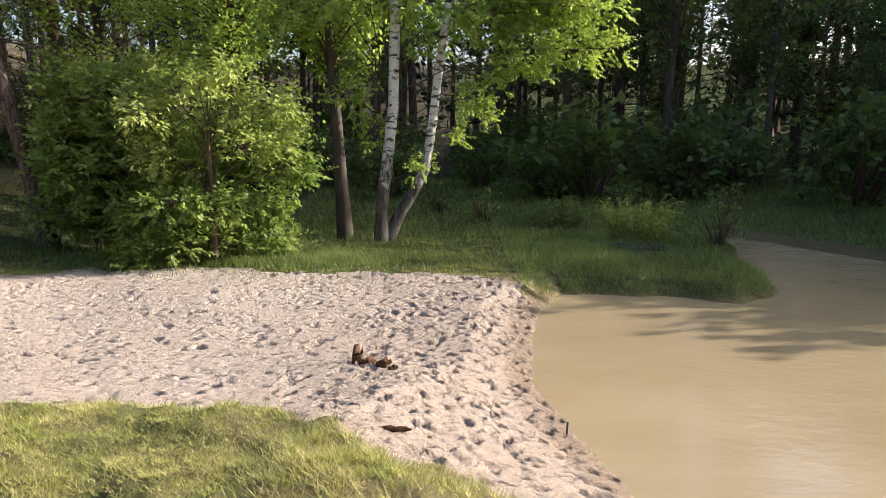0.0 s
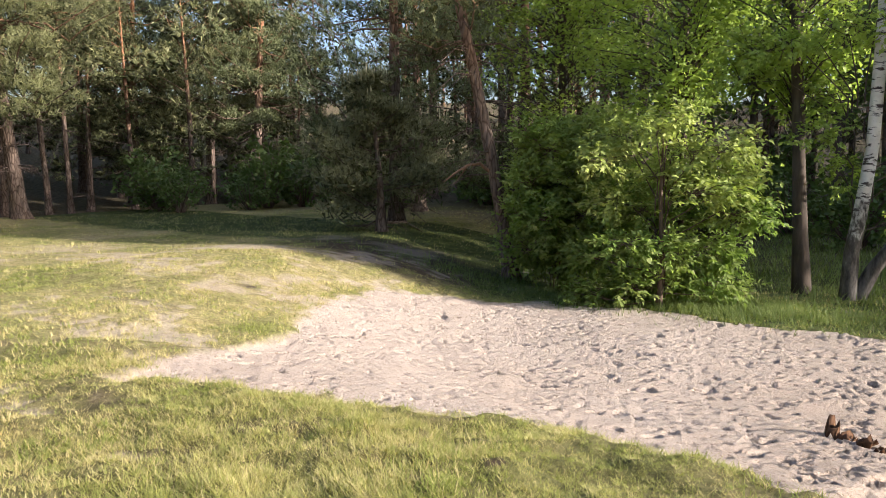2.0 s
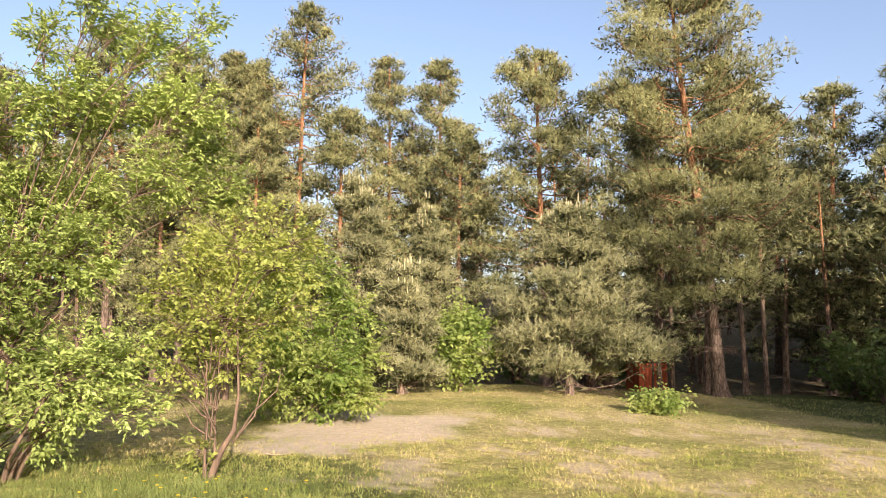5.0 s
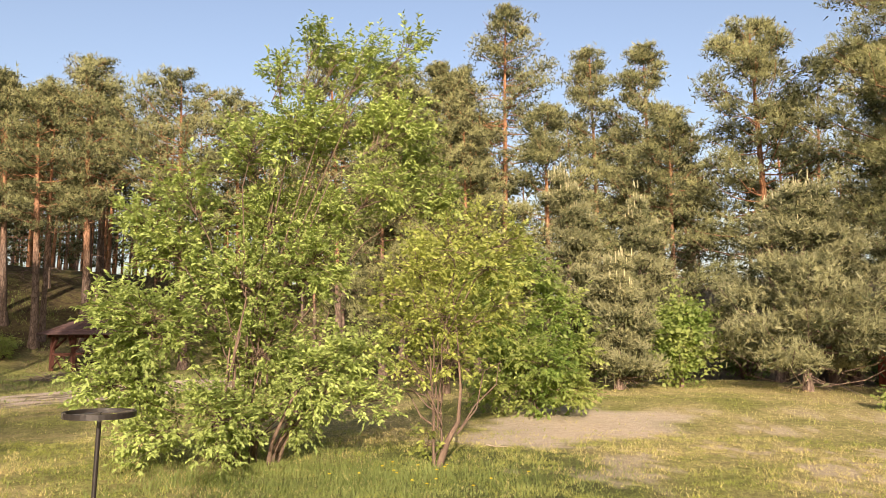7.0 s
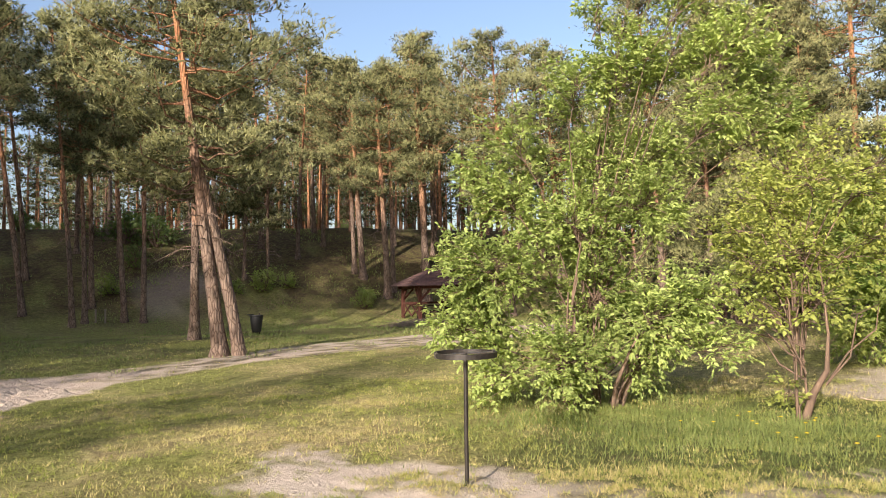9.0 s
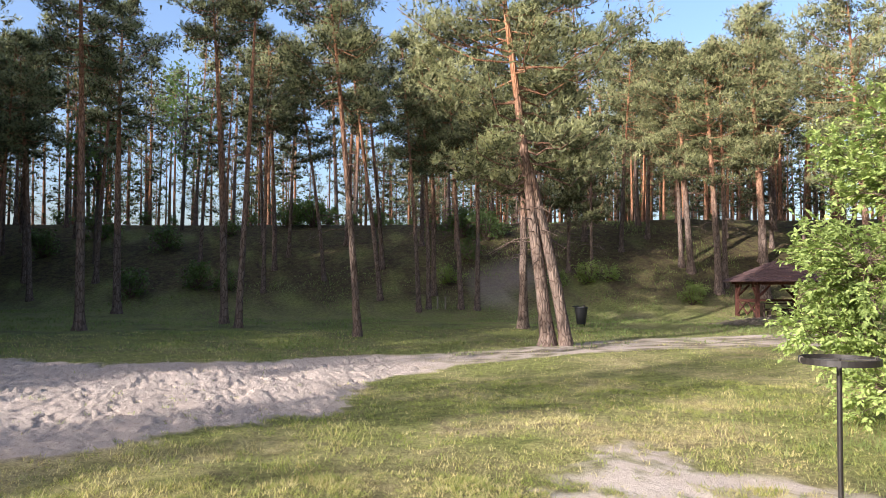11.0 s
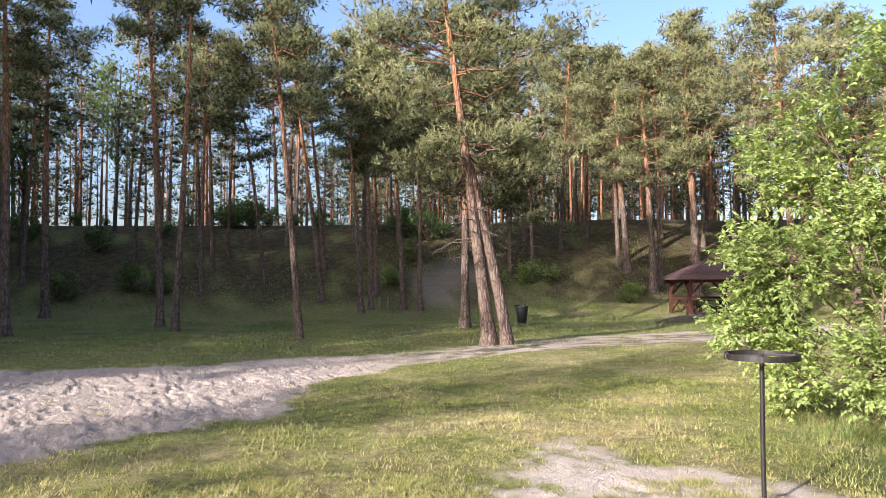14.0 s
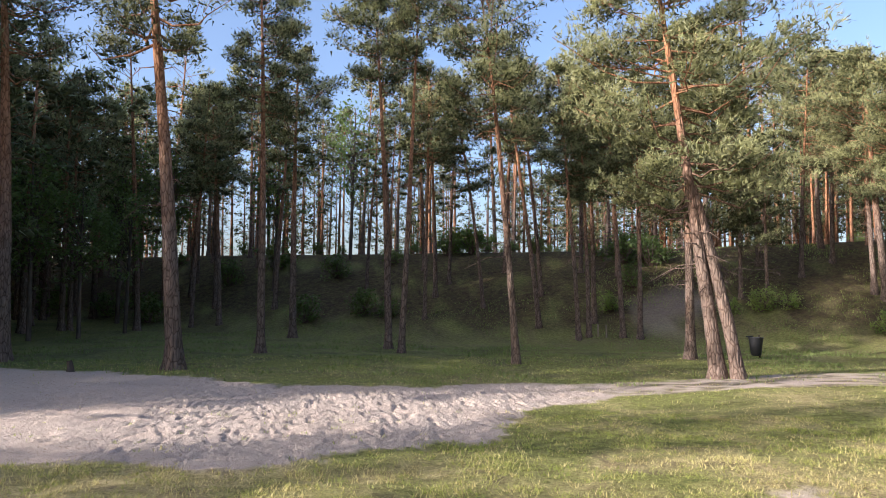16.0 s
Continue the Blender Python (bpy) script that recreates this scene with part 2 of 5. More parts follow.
def water_material():
    m, nt, b = material("muddy_water", 0.08, 0.5)
    v = coords(nt, (1, 1.9, 1))
    col = ramp(nt, noise_fac(nt, v, 0.5, 3), (0.3, (0.35, 0.265, 0.145)), (0.7, (0.42, 0.325, 0.19)))
    nt.links.new(col, b.inputs["Base Color"])
    f = noise_fac(nt, v, 5.0, 3, 0.5)
    g = noise_fac(nt, v, 1.1, 2, 0.5)
    h = nt.nodes.new("ShaderNodeMath")
    h.operation = "MULTIPLY"
    nt.links.new(f, h.inputs[0])
    nt.links.new(g, h.inputs[1])
    bump(nt, b, h.outputs[0], 0.22, 0.05)
    return m


M["ground"] = ground_material()
M["water"] = water_material()
M["ash"] = wood("ash", (0.015, 0.015, 0.015), (0.06, 0.055, 0.05), 20, (1, 1, 1))

# ---- small tools ----
rnd = np.random.RandomState(7)
WATER = -0.85


def smooth(a, b, x):
    t = np.clip((np.asarray(x, float) - a) / (b - a), 0, 1)
    return t * t * (3 - 2 * t)


LATTICE = np.random.RandomState(3).rand(256, 256)


def vnoise(x, y):
    x, y = np.asarray(x, float), np.asarray(y, float)
    i, j = np.floor(x).astype(int), np.floor(y).astype(int)
    u, v = x - i, y - j
    u, v = u * u * (3 - 2 * u), v * v * (3 - 2 * v)
    g = lambda a, b: LATTICE[a & 255, b & 255]
    return (g(i, j) * (1 - u) + g(i + 1, j) * u) * (1 - v) + (g(i, j + 1) * (1 - u) + g(i + 1, j + 1) * u) * v - 0.5


def fbm(x, y, s=1.0, octaves=4):
    out, a = 0, 1.0
    for k in range(octaves):
        out, a = out + a * vnoise(x * s + 17 * k, y * s + 31 * k), a * 0.5
        s *= 2.03
    return out


def inside(x, y, poly):
    """Signed distance to a closed outline, positive inside."""
    x, y = np.asarray(x, float), np.asarray(y, float)
    d, odd = np.full(x.shape, 1e9), np.zeros(x.shape, bool)
    for (ax, ay), (bx, by) in zip(poly, poly[1:] + poly[:1]):
        ex, ey = bx - ax, by - ay
        t = np.clip(((x - ax) * ex + (y - ay) * ey) / (ex * ex + ey * ey), 0, 1)
        d = np.minimum(d, np.hypot(x - ax - t * ex, y - ay - t * ey))
        cross = ((ay > y) != (by > y)) & (x < (bx - ax) * (y - ay) / (by - ay + 1e-12) + ax)
        odd ^= cross
    return np.where(odd, d, -d)


def mesh(name, verts, faces, mat, smooth_shade=False):
    me = bpy.data.meshes.new(name)
    verts, faces = np.asarray(verts, np.float32), np.asarray(faces, np.int32)
    n = faces.shape[1]
    me.vertices.add(len(verts))
    me.vertices.foreach_set("co", verts.ravel())
    me.loops.add(faces.size)
    me.loops.foreach_set("vertex_index", faces.ravel())
    me.polygons.add(len(faces))
    me.polygons.foreach_set("loop_start", np.arange(0, faces.size, n, dtype=np.int32))
    if smooth_shade:
        me.polygons.foreach_set("use_smooth", np.ones(len(faces), bool))
    me.update(calc_edges=True)
    me.materials.append(mat)
    return me


def hang(ob, parent):
    ob.parent = parent
    return ob


def part(name, bm, mat, parent, label=""):
    me = bpy.data.meshes.new(name)
    bm.to_mesh(me)
    bm.free()
    me.materials.append(mat)
    return tagged(hang(new(name, me), parent), label)


def thing(name, x, y, z, label, category, group="", turn=0.0):
    ob = new(name)
    ob.empty_display_size = 0.2
    ob.matrix_world = pose(x, y, z, 0, 0, turn)
    return tagged(ob, label, category, group)


def box(sx, sy, sz, x=0, y=0, z=0, bevel=0.006, m=None):
    """A bevelled box with its centre at x, y, z."""
    bm = bmesh.new()
    bmesh.ops.create_cube(bm, size=1)
    bmesh.ops.scale(bm, vec=(sx, sy, sz), verts=bm.verts)
    if bevel:
        bmesh.ops.bevel(bm, geom=bm.edges, offset=bevel, segments=1, affect="EDGES")
    bmesh.ops.translate(bm, vec=(x, y, z), verts=bm.verts)
    if m:
        bmesh.ops.transform(bm, matrix=m, verts=bm.verts)
    return bm


def beam(a, b, w, h, bevel=0.006):
    """A beam from a to b."""
    a, b = Vector(a), Vector(b)
    d = b - a
    q = d.to_track_quat("Z", "Y").to_matrix().to_4x4()
    return box(w, h, d.length, m=Matrix.Translation((a + b) / 2) @ q, bevel=bevel)


class Soup:
    """Triangles gathered into one mesh."""

    def __init__(self):
        self.v, self.f, self.n = [], [], 0

    def add(self, v, f):
        self.v.append(np.asarray(v, float).reshape(-1, 3))
        self.f.append(np.asarray(f, int).reshape(-1, 3) + self.n)
        self.n += len(self.v[-1])

    def tube(self, pts, radii, sides=7, rough=0.0, rng=None):
        pts, radii = np.asarray(pts, float), np.asarray(radii, float)
        tan = np.gradient(pts, axis=0)
        tan /= np.linalg.norm(tan, axis=1)[:, None] + 1e-9
        ref = np.array([0.31, 0.17, 0.93]) if abs(tan[0, 2]) < 0.7 else np.array([1.0, 0.1, 0])
        u = np.cross(tan, ref)
        u /= np.linalg.norm(u, axis=1)[:, None] + 1e-9
        w = np.cross(tan, u)
        a = np.linspace(0, 2 * np.pi, sides, endpoint=False)
        r = radii[:, None] * (1 + (rough * rng.randn(len(pts), sides) if rough else np.zeros((len(pts), sides))))
        v = pts[:, None] + r[..., None] * (np.cos(a)[None, :, None] * u[:, None] + np.sin(a)[None, :, None] * w[:, None])
        f = []
        m = len(pts)
        i = np.arange(sides)
        j = (i + 1) % sides
        for k in range(m - 1):
            p, q = k * sides, (k + 1) * sides
            f.append(np.c_[p + i, p + j, q + j])
            f.append(np.c_[p + i, q + j, q + i])
        self.add(v, np.concatenate(f))

    def tufts(self, P, A, size, k, rng, width=0.2, loose=0.5):
        """Brush-like shoots at P along A, of k needle bunches each."""
        n = len(P)
        d = A / (np.linalg.norm(A, axis=1)[:, None] + 1e-9) + rng.randn(n, 3) * 0.35
        d /= np.linalg.norm(d, axis=1)[:, None] + 1e-9
        s = np.repeat(np.broadcast_to(size, (n,))[:, None], k, 0)
        dd = np.repeat(d, k, 0)
        q = np.repeat(P, k, 0) + dd * s * rng.uniform(-0.2, 0.45, (n * k, 1)) + rng.randn(n * k, 3) * s * 0.10
        e = dd * 0.75 + rng.randn(n * k, 3) * loose
        e /= np.linalg.norm(e, axis=1)[:, None] + 1e-9
        side = np.cross(e, rng.randn(n * k, 3))
        side /= np.linalg.norm(side, axis=1)[:, None] + 1e-9
        L = s * (0.6 + 0.45 * rng.rand(n * k, 1))
        v = np.stack([q - side * L * width * 0.5, q + side * L * width * 0.5, q + e * L], 1)
        self.add(v, np.arange(n * k * 3).reshape(-1, 3))

    def leaves(self, P, size, rng, wide=0.6, flat=0.5, fold=0.25):
        """Folded pointed leaves at P."""
        n = len(P)
        d = rng.randn(n, 3) * [1, 1, 0.55] + [0, 0, -0.25]
        d /= np.linalg.norm(d, axis=1)[:, None]
        up = rng.randn(n, 3) * (1 - flat) + np.array([0, 0, 1.0]) * flat + np.array([0.35, 0.0, 0.1])
        side = np.cross(d, up)
        side /= np.linalg.norm(side, axis=1)[:, None] + 1e-9
        nor = np.cross(side, d)
        L = size * (0.6 + 0.8 * rng.rand(n))[:, None]
        b, t = P, P + d * L
        mid = P + d * L * 0.45
        l = mid + side * L * wide * 0.5 + nor * L * fold * 0.5
        r = mid - side * L * wide * 0.5 + nor * L * fold * 0.5
        v = np.stack([b, r, t, l], 1)
        i = np.arange(n)[:, None] * 4
        self.add(v, np.concatenate([i + [0, 1, 2], i + [0, 2, 3]]))

    def sprigs(self, A, D, L, size, rng, per=7, wide=0.5, droop=0.25):
        """Leaves set left and right along twigs that start at A, run along D and are L long."""
        n = len(A)
        f = np.linspace(0.25, 1.05, per)[None, :, None]
        P = (A[:, None] + D[:, None] * (L[:, None, None] * f)).reshape(-1, 3)
        dd = np.repeat(D, per, 0)
        side = np.cross(dd, [0, 0, 1.0]) + rng.randn(n * per, 3) * 0.15
        side /= np.linalg.norm(side, axis=1)[:, None] + 1e-9
        sgn = np.tile(np.where(np.arange(per) % 2, 1.0, -1.0), n)[:, None]
        d = dd * 0.75 + side * sgn * 0.8 + rng.randn(n * per, 3) * 0.3 - [0, 0, droop]
        d /= np.linalg.norm(d, axis=1)[:, None] + 1e-9
        up = rng.randn(n * per, 3) * 0.5 + [0.25, 0, 1.0]
        w = np.cross(d, up)
        w /= np.linalg.norm(w, axis=1)[:, None] + 1e-9
        nor = np.cross(w, d)
        S = (size * (0.55 + 0.75 * rng.rand(n * per)))[:, None]
        mid = P + d * S * 0.45 + nor * S * 0.02
        v = np.stack([P, mid - w * S * wide * 0.5 + nor * S * 0.1, P + d * S - nor * S * 0.08, mid + w * S * wide * 0.5 + nor * S * 0.1], 1)
        i = np.arange(n * per)[:, None] * 4
        self.add(v, np.concatenate([i + [0, 1, 2], i + [0, 2, 3]]))

    def blades(self, P, height, width, lean, rng):
        n = len(P)
        a = rng.rand(n) * 2 * np.pi
        dirn = np.c_[np.cos(a), np.sin(a), np.zeros(n)]
        side = np.c_[-np.sin(a), np.cos(a), np.zeros(n)]
        h = (height * (0.5 + 0.9 * rng.rand(n)))[:, None]
        w = np.broadcast_to(np.asarray(width, float), (n,))[:, None]
        tip = P + dirn * h * (lean * (0.3 + rng.rand(n)))[:, None] + np.array([0, 0, 1.0]) * h
        v = np.stack([P - side * w * 0.5, P + side * w * 0.5, tip], 1)
        self.add(v, np.arange(n * 3).reshape(-1, 3))

    def done(self, name, mat, smooth_shade=False):
        return mesh(name, np.concatenate(self.v), np.concatenate(self.f), mat, smooth_shade)


# ---- ground ----
BEACH = [(0.3, 3.0), (0.0, 3.15), (-0.4, 3.2), (-0.6, 3.5), (-1.2, 3.85), (-1.7, 3.85), (-2.3, 3.95), (-3.0, 3.45), (-3.7, 3.3), (-4.2, 3.0), (-5.0, 2.6), (-5.4, 3.3), (-5.7, 4.5),
         (-6.0, 5.3), (-6.6, 6.4), (-7.0, 7.3), (-7.1, 8.1), (-6.7, 8.8), (-6.1, 9.6), (-5.3, 10.3), (-3.8, 10.6), (-1.9, 10.5), (-0.9, 10.3), (-0.1, 10.1), (0.6, 9.8), (1.1, 9.35), (2.5, 8.4), (3.0, 2.0)]
BARE = [(8.1, -24.0), (5.3, -21.7), (2.1, -19.5), (-0.6, -16.9), (-3.0, -16.3), (-5.7, -16.6), (-8.6, -16.5), (-12.1, -17.0), (-17.1, -17.4), (-20.7, -17.2), (-26, -15.5), (-24, -11.5),
        (-18.0, -12.6), (-13.8, -13.2), (-9.7, -13.9), (-7.0, -13.5), (-5.2, -12.6), (-3.8, -11.1), (-3.3, -9.6), (-2.7, -9.0), (-1.6, -8.5), (-0.8, -8.2), (0.1, -7.9), (1.0, -8.5), (2.4, -8.8), (7.0, -9.0), (16, -12), (16, -24)]
PATCH = [(-2.8, -4.6), (-3.5, -5.3), (-4.3, -5.8), (-4.9, -5.6), (-5.0, -4.8), (-5.2, -4.0), (-5.0, -3.4), (-4.5, -3.1), (-3.6, -3.5)]
HUMP = [(-11.1, -2.2), (-14.3, -2.3), (-16.6, -1.8), (-16.2, -0.1), (-15.2, 1.4), (-13.0, 1.0), (-11.9, 0.0), (-10.5, -1.0)]

SPOTS = [(-2.48, 2.83, 0.09), (0.32, 2.85, 0.16), (0.6, 2.75, 0.14), (-3.16, 2.84, 0.08), (-7.85, 6.23, 0.14), (-1.99, 2.86, 0.06), (-4.6, 5.4, 0.12)]
TRAIL = [(-19.0, -34.6), (-20.2, -36.2), (-22.0, -36.4), (-23.4, -35.0), (-22.2, -33.2), (-20.8, -33.8), (-19.6, -31.9), (-18.6, -32.2)]

def pond(x, y):
    """Positive over open water."""
    w = 0.12 * fbm(x, y, 1.3, 3)
    shore = np.where(y > 6.4, 0.85 + 0.07 * (y - 6.4) ** 2, np.where(y > 4.1, 0.85 + 0.085 * (6.4 - y) ** 2, 1.3 + 0.75 * (4.1 - y)))
    a = x - shore
    p = y - (9.75 - 0.06 * (x - 1) + 0.5 * vnoise(x * 1.3, 3.3 + 0 * x) + 0.15 * vnoise(x * 4, 1.3 + 0 * x))
    q = 4.9 + 0.12 * np.sin(3 * y) + 0.12 * np.maximum(0, y - 11) ** 1.5 - x
    r = 0.9
    spit = np.where((p < r) & (q < r), r - np.hypot(r - p, r - q), np.minimum(p, q))
    far = y - np.maximum(14.9 - 1.5 * (x - 6.2), 10.8 + 0.05 * (x - 9))
    far = np.maximum(far, 1.0 + 0.15 * x - y)
    return np.minimum(np.minimum(a, -spit), -far) + w, a, spit, far


def base_height(x, y):
    h = -0.62 * smooth(2.2, 6.8, y) * smooth(-8.5, -3.5, x + 0.3 * (y - 5))
    h = h - 0.15 * smooth(-6, -14, y) * smooth(40, 10, np.abs(x + 8))
    h = h + 0.28 * np.exp(-(((x + 22) / 5) ** 2 + ((y - 2.5) / 4) ** 2)) + 0.16 * np.exp(-(((x + 10.5) / 2.5) ** 2 + ((y - 7.2) / 2.5) ** 2))
    up = -0.87 * y - 0.5 * x
    h = h + 6.0 * smooth(34, 53, up + 3 * vnoise(x * 0.06, y * 0.06)) + 0.9 * smooth(56, 80, up)
    h = h + 8.0 * smooth(36, 72, np.hypot(x, y)) * (1 - smooth(25, 40, up)) - 0.3 * smooth(24, 30, -x) * smooth(-14, -8, y)
    r = np.hypot(x, y)
    h = h + 0.16 * fbm(x, y, 0.16, 3) * smooth(3, 14, r) + 0.035 * fbm(x, y, 0.9, 3)
    return h


def gz(x, y):
    x, y = np.asarray(x, float), np.asarray(y, float)
    w, a, spit, far = pond(x, y)
    h = base_height(x, y)
    steep = np.where((spit > -0.6) | (far > -0.6), 0.55, 0.33)
    land = np.minimum(h, WATER + 0.02 + steep * np.maximum(0, -w))
    return np.where(w > 0, WATER - np.minimum(0.6, 0.3 * w), land)


def masks(x, y):
    n1, n2 = fbm(x, y, 0.8, 4), fbm(x, y, 2.6, 4)
    n3 = fbm(x, y, 7.0, 3)
    edge = 0.30 * n1 + 0.22 * n2 + 0.16 * n3
    w, a, spit, far = pond(x, y)
    beach = smooth(-0.10, 0.14, inside(x, y, BEACH) + edge) * (spit < 0.15 + 0.3 * n2)
    bare = smooth(-0.12, 0.2, inside(x, y, BARE) + 1.5 * edge)
    patch = smooth(-0.25, 0.25, inside(x, y, PATCH) + 1.7 * edge) * (0.35 + 0.6 * smooth(-0.3, 0.2, n3 + n2))
    hump = smooth(-0.3, 0.4, inside(x, y, HUMP) + 2.0 * edge) * 0.65
    worn = smooth(0.22, 0.42, n1 + 0.35 * n2 + 0.45 * n3) * smooth(14, 7, np.hypot(x + 6, y - 2)) * 0.5
    trodden = smooth(-5, -9, x) * smooth(-0.25, 0.3, n2 + 0.5 * fbm(x * 0.4, y * 1.6, 1.2, 3))
    bare = bare * (1 - 0.75 * trodden)
    trail = smooth(-0.8, 0.6, inside(x, y, TRAIL) + 2.2 * edge) * 0.4
    sand = np.maximum.reduce([beach, bare, trail, patch, hump, worn * (y > -3)])
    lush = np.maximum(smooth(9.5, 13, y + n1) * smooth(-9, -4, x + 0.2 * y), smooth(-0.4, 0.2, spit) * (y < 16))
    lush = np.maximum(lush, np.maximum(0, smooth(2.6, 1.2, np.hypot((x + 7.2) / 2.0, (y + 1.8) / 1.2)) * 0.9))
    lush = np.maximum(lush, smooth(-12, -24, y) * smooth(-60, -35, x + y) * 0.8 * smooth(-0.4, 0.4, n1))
    up = -0.87 * y - 0.5 * x
    litter = smooth(35, 41, up + 4 * n1) * np.maximum(smooth(-0.35, 0.25, n1 + 0.35), smooth(45, 52, up))
    litter = np.maximum(litter, trodden * smooth(-0.3, 0.5, inside(x, y, BARE)))
    forest = np.maximum(smooth(13, 20, y + 0.25 * x + 2 * n1) * (x < 0), smooth(24, 30, -x + 2 * n1) * (y > -14), smooth(40, 48, np.hypot(x, y)))
    soil = np.clip(np.maximum(0.8 * forest, smooth(1.6, 0.6, np.hypot((x + 8.8) / 2.2, (y - 10.6) / 1.4)) * smooth(-0.3, 0.2, n2 + 0.2)), 0, 1)
    for sx, sy, sr in SPOTS:
        soil = np.maximum(soil, 0.95 * smooth(1.2, 0.5, np.hypot(x - sx, y - sy) / sr + 0.8 * n2))
    soil = np.maximum(soil, 0.5 * smooth(0.30, 0.46, n2 + 0.25 * n1) * smooth(14, 6, np.hypot(x, y)) * (1 - sand))
    dry = np.clip(0.62 + 1.3 * n1 + 0.5 * n2 - 0.12 * smooth(5, 2, y) * (y > 0) * smooth(-5, -1, x) - 0.35 * smooth(-6, -9, y) - 0.7 * np.exp(-((x + 6.8) / 2.3) ** 2 - ((y + 0.5) / 1.7) ** 2), 0, 1)
    wet = np.maximum(smooth(0.6, 0.1, -w), 0.4 * smooth(-2.4, 0.2, x + 0.8 * n1) * (y > 2) * (y < 12)) * (w < 0.3) * (1 - 0.85 * smooth(-0.2, 0.1, spit))
    return dict(sand=sand, lush=lush, litter=litter, soil=soil, dry=dry, wet=wet, pale=np.maximum.reduce([patch * 0.4, hump * 0.3, worn * 0.12 * (y > -3)]), turf=smooth(7.5, 5.0, np.hypot(x + 1, y)) * (1 - sand))


def footprints(x, y, z, rng, area, count, depth, size):
    """Trodden hollows with small rims, pressed into the heights z of a grid."""
    for _ in range(count):
        cx, cy = rng.uniform(area[0], area[1]), rng.uniform(area[2], area[3])
        a, L, W = rng.uniform(0, np.pi), rng.uniform(0.6, 1.25) * size, rng.uniform(0.38, 0.62) * size
        i0, i1 = np.searchsorted(x, (cx - 0.4, cx + 0.4))
        j0, j1 = np.searchsorted(y, (cy - 0.4, cy + 0.4))
        gx, gy = np.meshgrid(x[i0:i1] - cx, y[j0:j1] - cy)
        u, v = gx * np.cos(a) + gy * np.sin(a), -gx * np.sin(a) + gy * np.cos(a)
        q = np.sqrt((u / L) ** 2 + (v / W) ** 2)
        d = depth * rng.uniform(0.4, 1.2)
        z[j0:j1, i0:i1] += -d * np.exp(-q ** 6 * 0.7) + 0.16 * d * np.exp(-((q - 1.5) / 0.4) ** 2)


def spread(*pieces):
    return np.unique(np.round(np.concatenate([np.arange(a, b, s) for a, b, s in pieces]), 3))


def build_ground():
    far = np.geomspace(60, 1500, 14)
    gx = spread((-60, -30, 1.5), (-30, -12, 0.5), (-12, -7.3, 0.2), (-7.3, 1.7, 0.028), (1.7, 8, 0.09), (8, 20, 0.6), (20, 60, 1.5))
    gy = spread((-75, -30, 1.5), (-30, -20, 0.5), (-20, -8, 0.12), (-8, 1.4, 0.12), (1.4, 2.8, 0.04), (2.8, 10.7, 0.027), (10.6, 16, 0.16), (16, 30, 0.6), (30, 60, 1.5))
    gx = np.concatenate([-far[::-1], gx, far])
    gy = np.concatenate([-far[::-1] - 16, gy, far])
    X, Y = np.meshgrid(gx, gy)
    Z = gz(X, Y)
    ms = masks(X, Y)
    P = np.zeros_like(Z)
    rng = np.random.RandomState(11)
    footprints(gx, gy, P, rng, (-7.6, 1.5, 2.6, 10.7), 3000, 0.034, 0.043)
    footprints(gx, gy, P, rng, (-7.6, 1.5, 2.6, 10.7), 700, 0.055, 0.066)
    footprints(gx, gy, P, rng, (-0.9, 1.6, 3.4, 10.0), 800, 0.05, 0.048)
    P += 0.022 * fbm(X, Y, 2.4, 2)
    lump = np.zeros_like(Z)
    footprints(gx, gy, lump, rng, (-6.5, 8.5, -20, -8), 3600, 0.045, 0.10)
    Z = Z + P * smooth(0.5, 0.95, ms["sand"]) + lump * smooth(0.3, 0.9, ms["sand"]) * 0.9
    Z += 0.035 * fbm(X, Y, 2.2, 3) * ms["sand"] * (Y < -8)
    Z += 0.05 * fbm(X, Y, 1.9, 3) * (1 - ms["sand"]) * smooth(14, 6, np.hypot(X, Y))
    Z += 0.055 * fbm(X, Y, 5.5, 3) * (1 - ms["sand"]) * smooth(6.5, 4.5, np.hypot(X + 1, Y))
    Z += 0.05 * (1 - ms["sand"]) * smooth(8, 5, np.hypot(X + 1.5, Y - 1.5))
    Z += 0.045 * np.exp(-((X + 0.7) ** 2 + (Y - 5.5) ** 2) / 0.3)
    ny, nx = Z.shape
    k = (np.arange(ny - 1)[:, None] * nx + np.arange(nx - 1)[None]).ravel()
    me = mesh("ground", np.c_[X.ravel(), Y.ravel(), Z.ravel()], np.c_[k, k + 1, k + nx + 1, k + nx], M["ground"], True)
    for name, val in ms.items():
        at = me.attributes.new(name, "FLOAT", "POINT")
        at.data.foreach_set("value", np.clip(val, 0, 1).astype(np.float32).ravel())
    ob = new("ground", me)
    tagged(ob, "sandy clearing with dry lawn, trodden sand and forest soil", "ground", kind="structure")


build_ground()
water_mesh = mesh("water", [(0.2, -60, WATER), (90, -60, WATER), (90, 20, WATER), (0.2, 20, WATER)], [(0, 1, 2, 3)], M["water"])
tagged(new("water", water_mesh), "muddy brown pond water with faint ripples", "water", kind="structure")

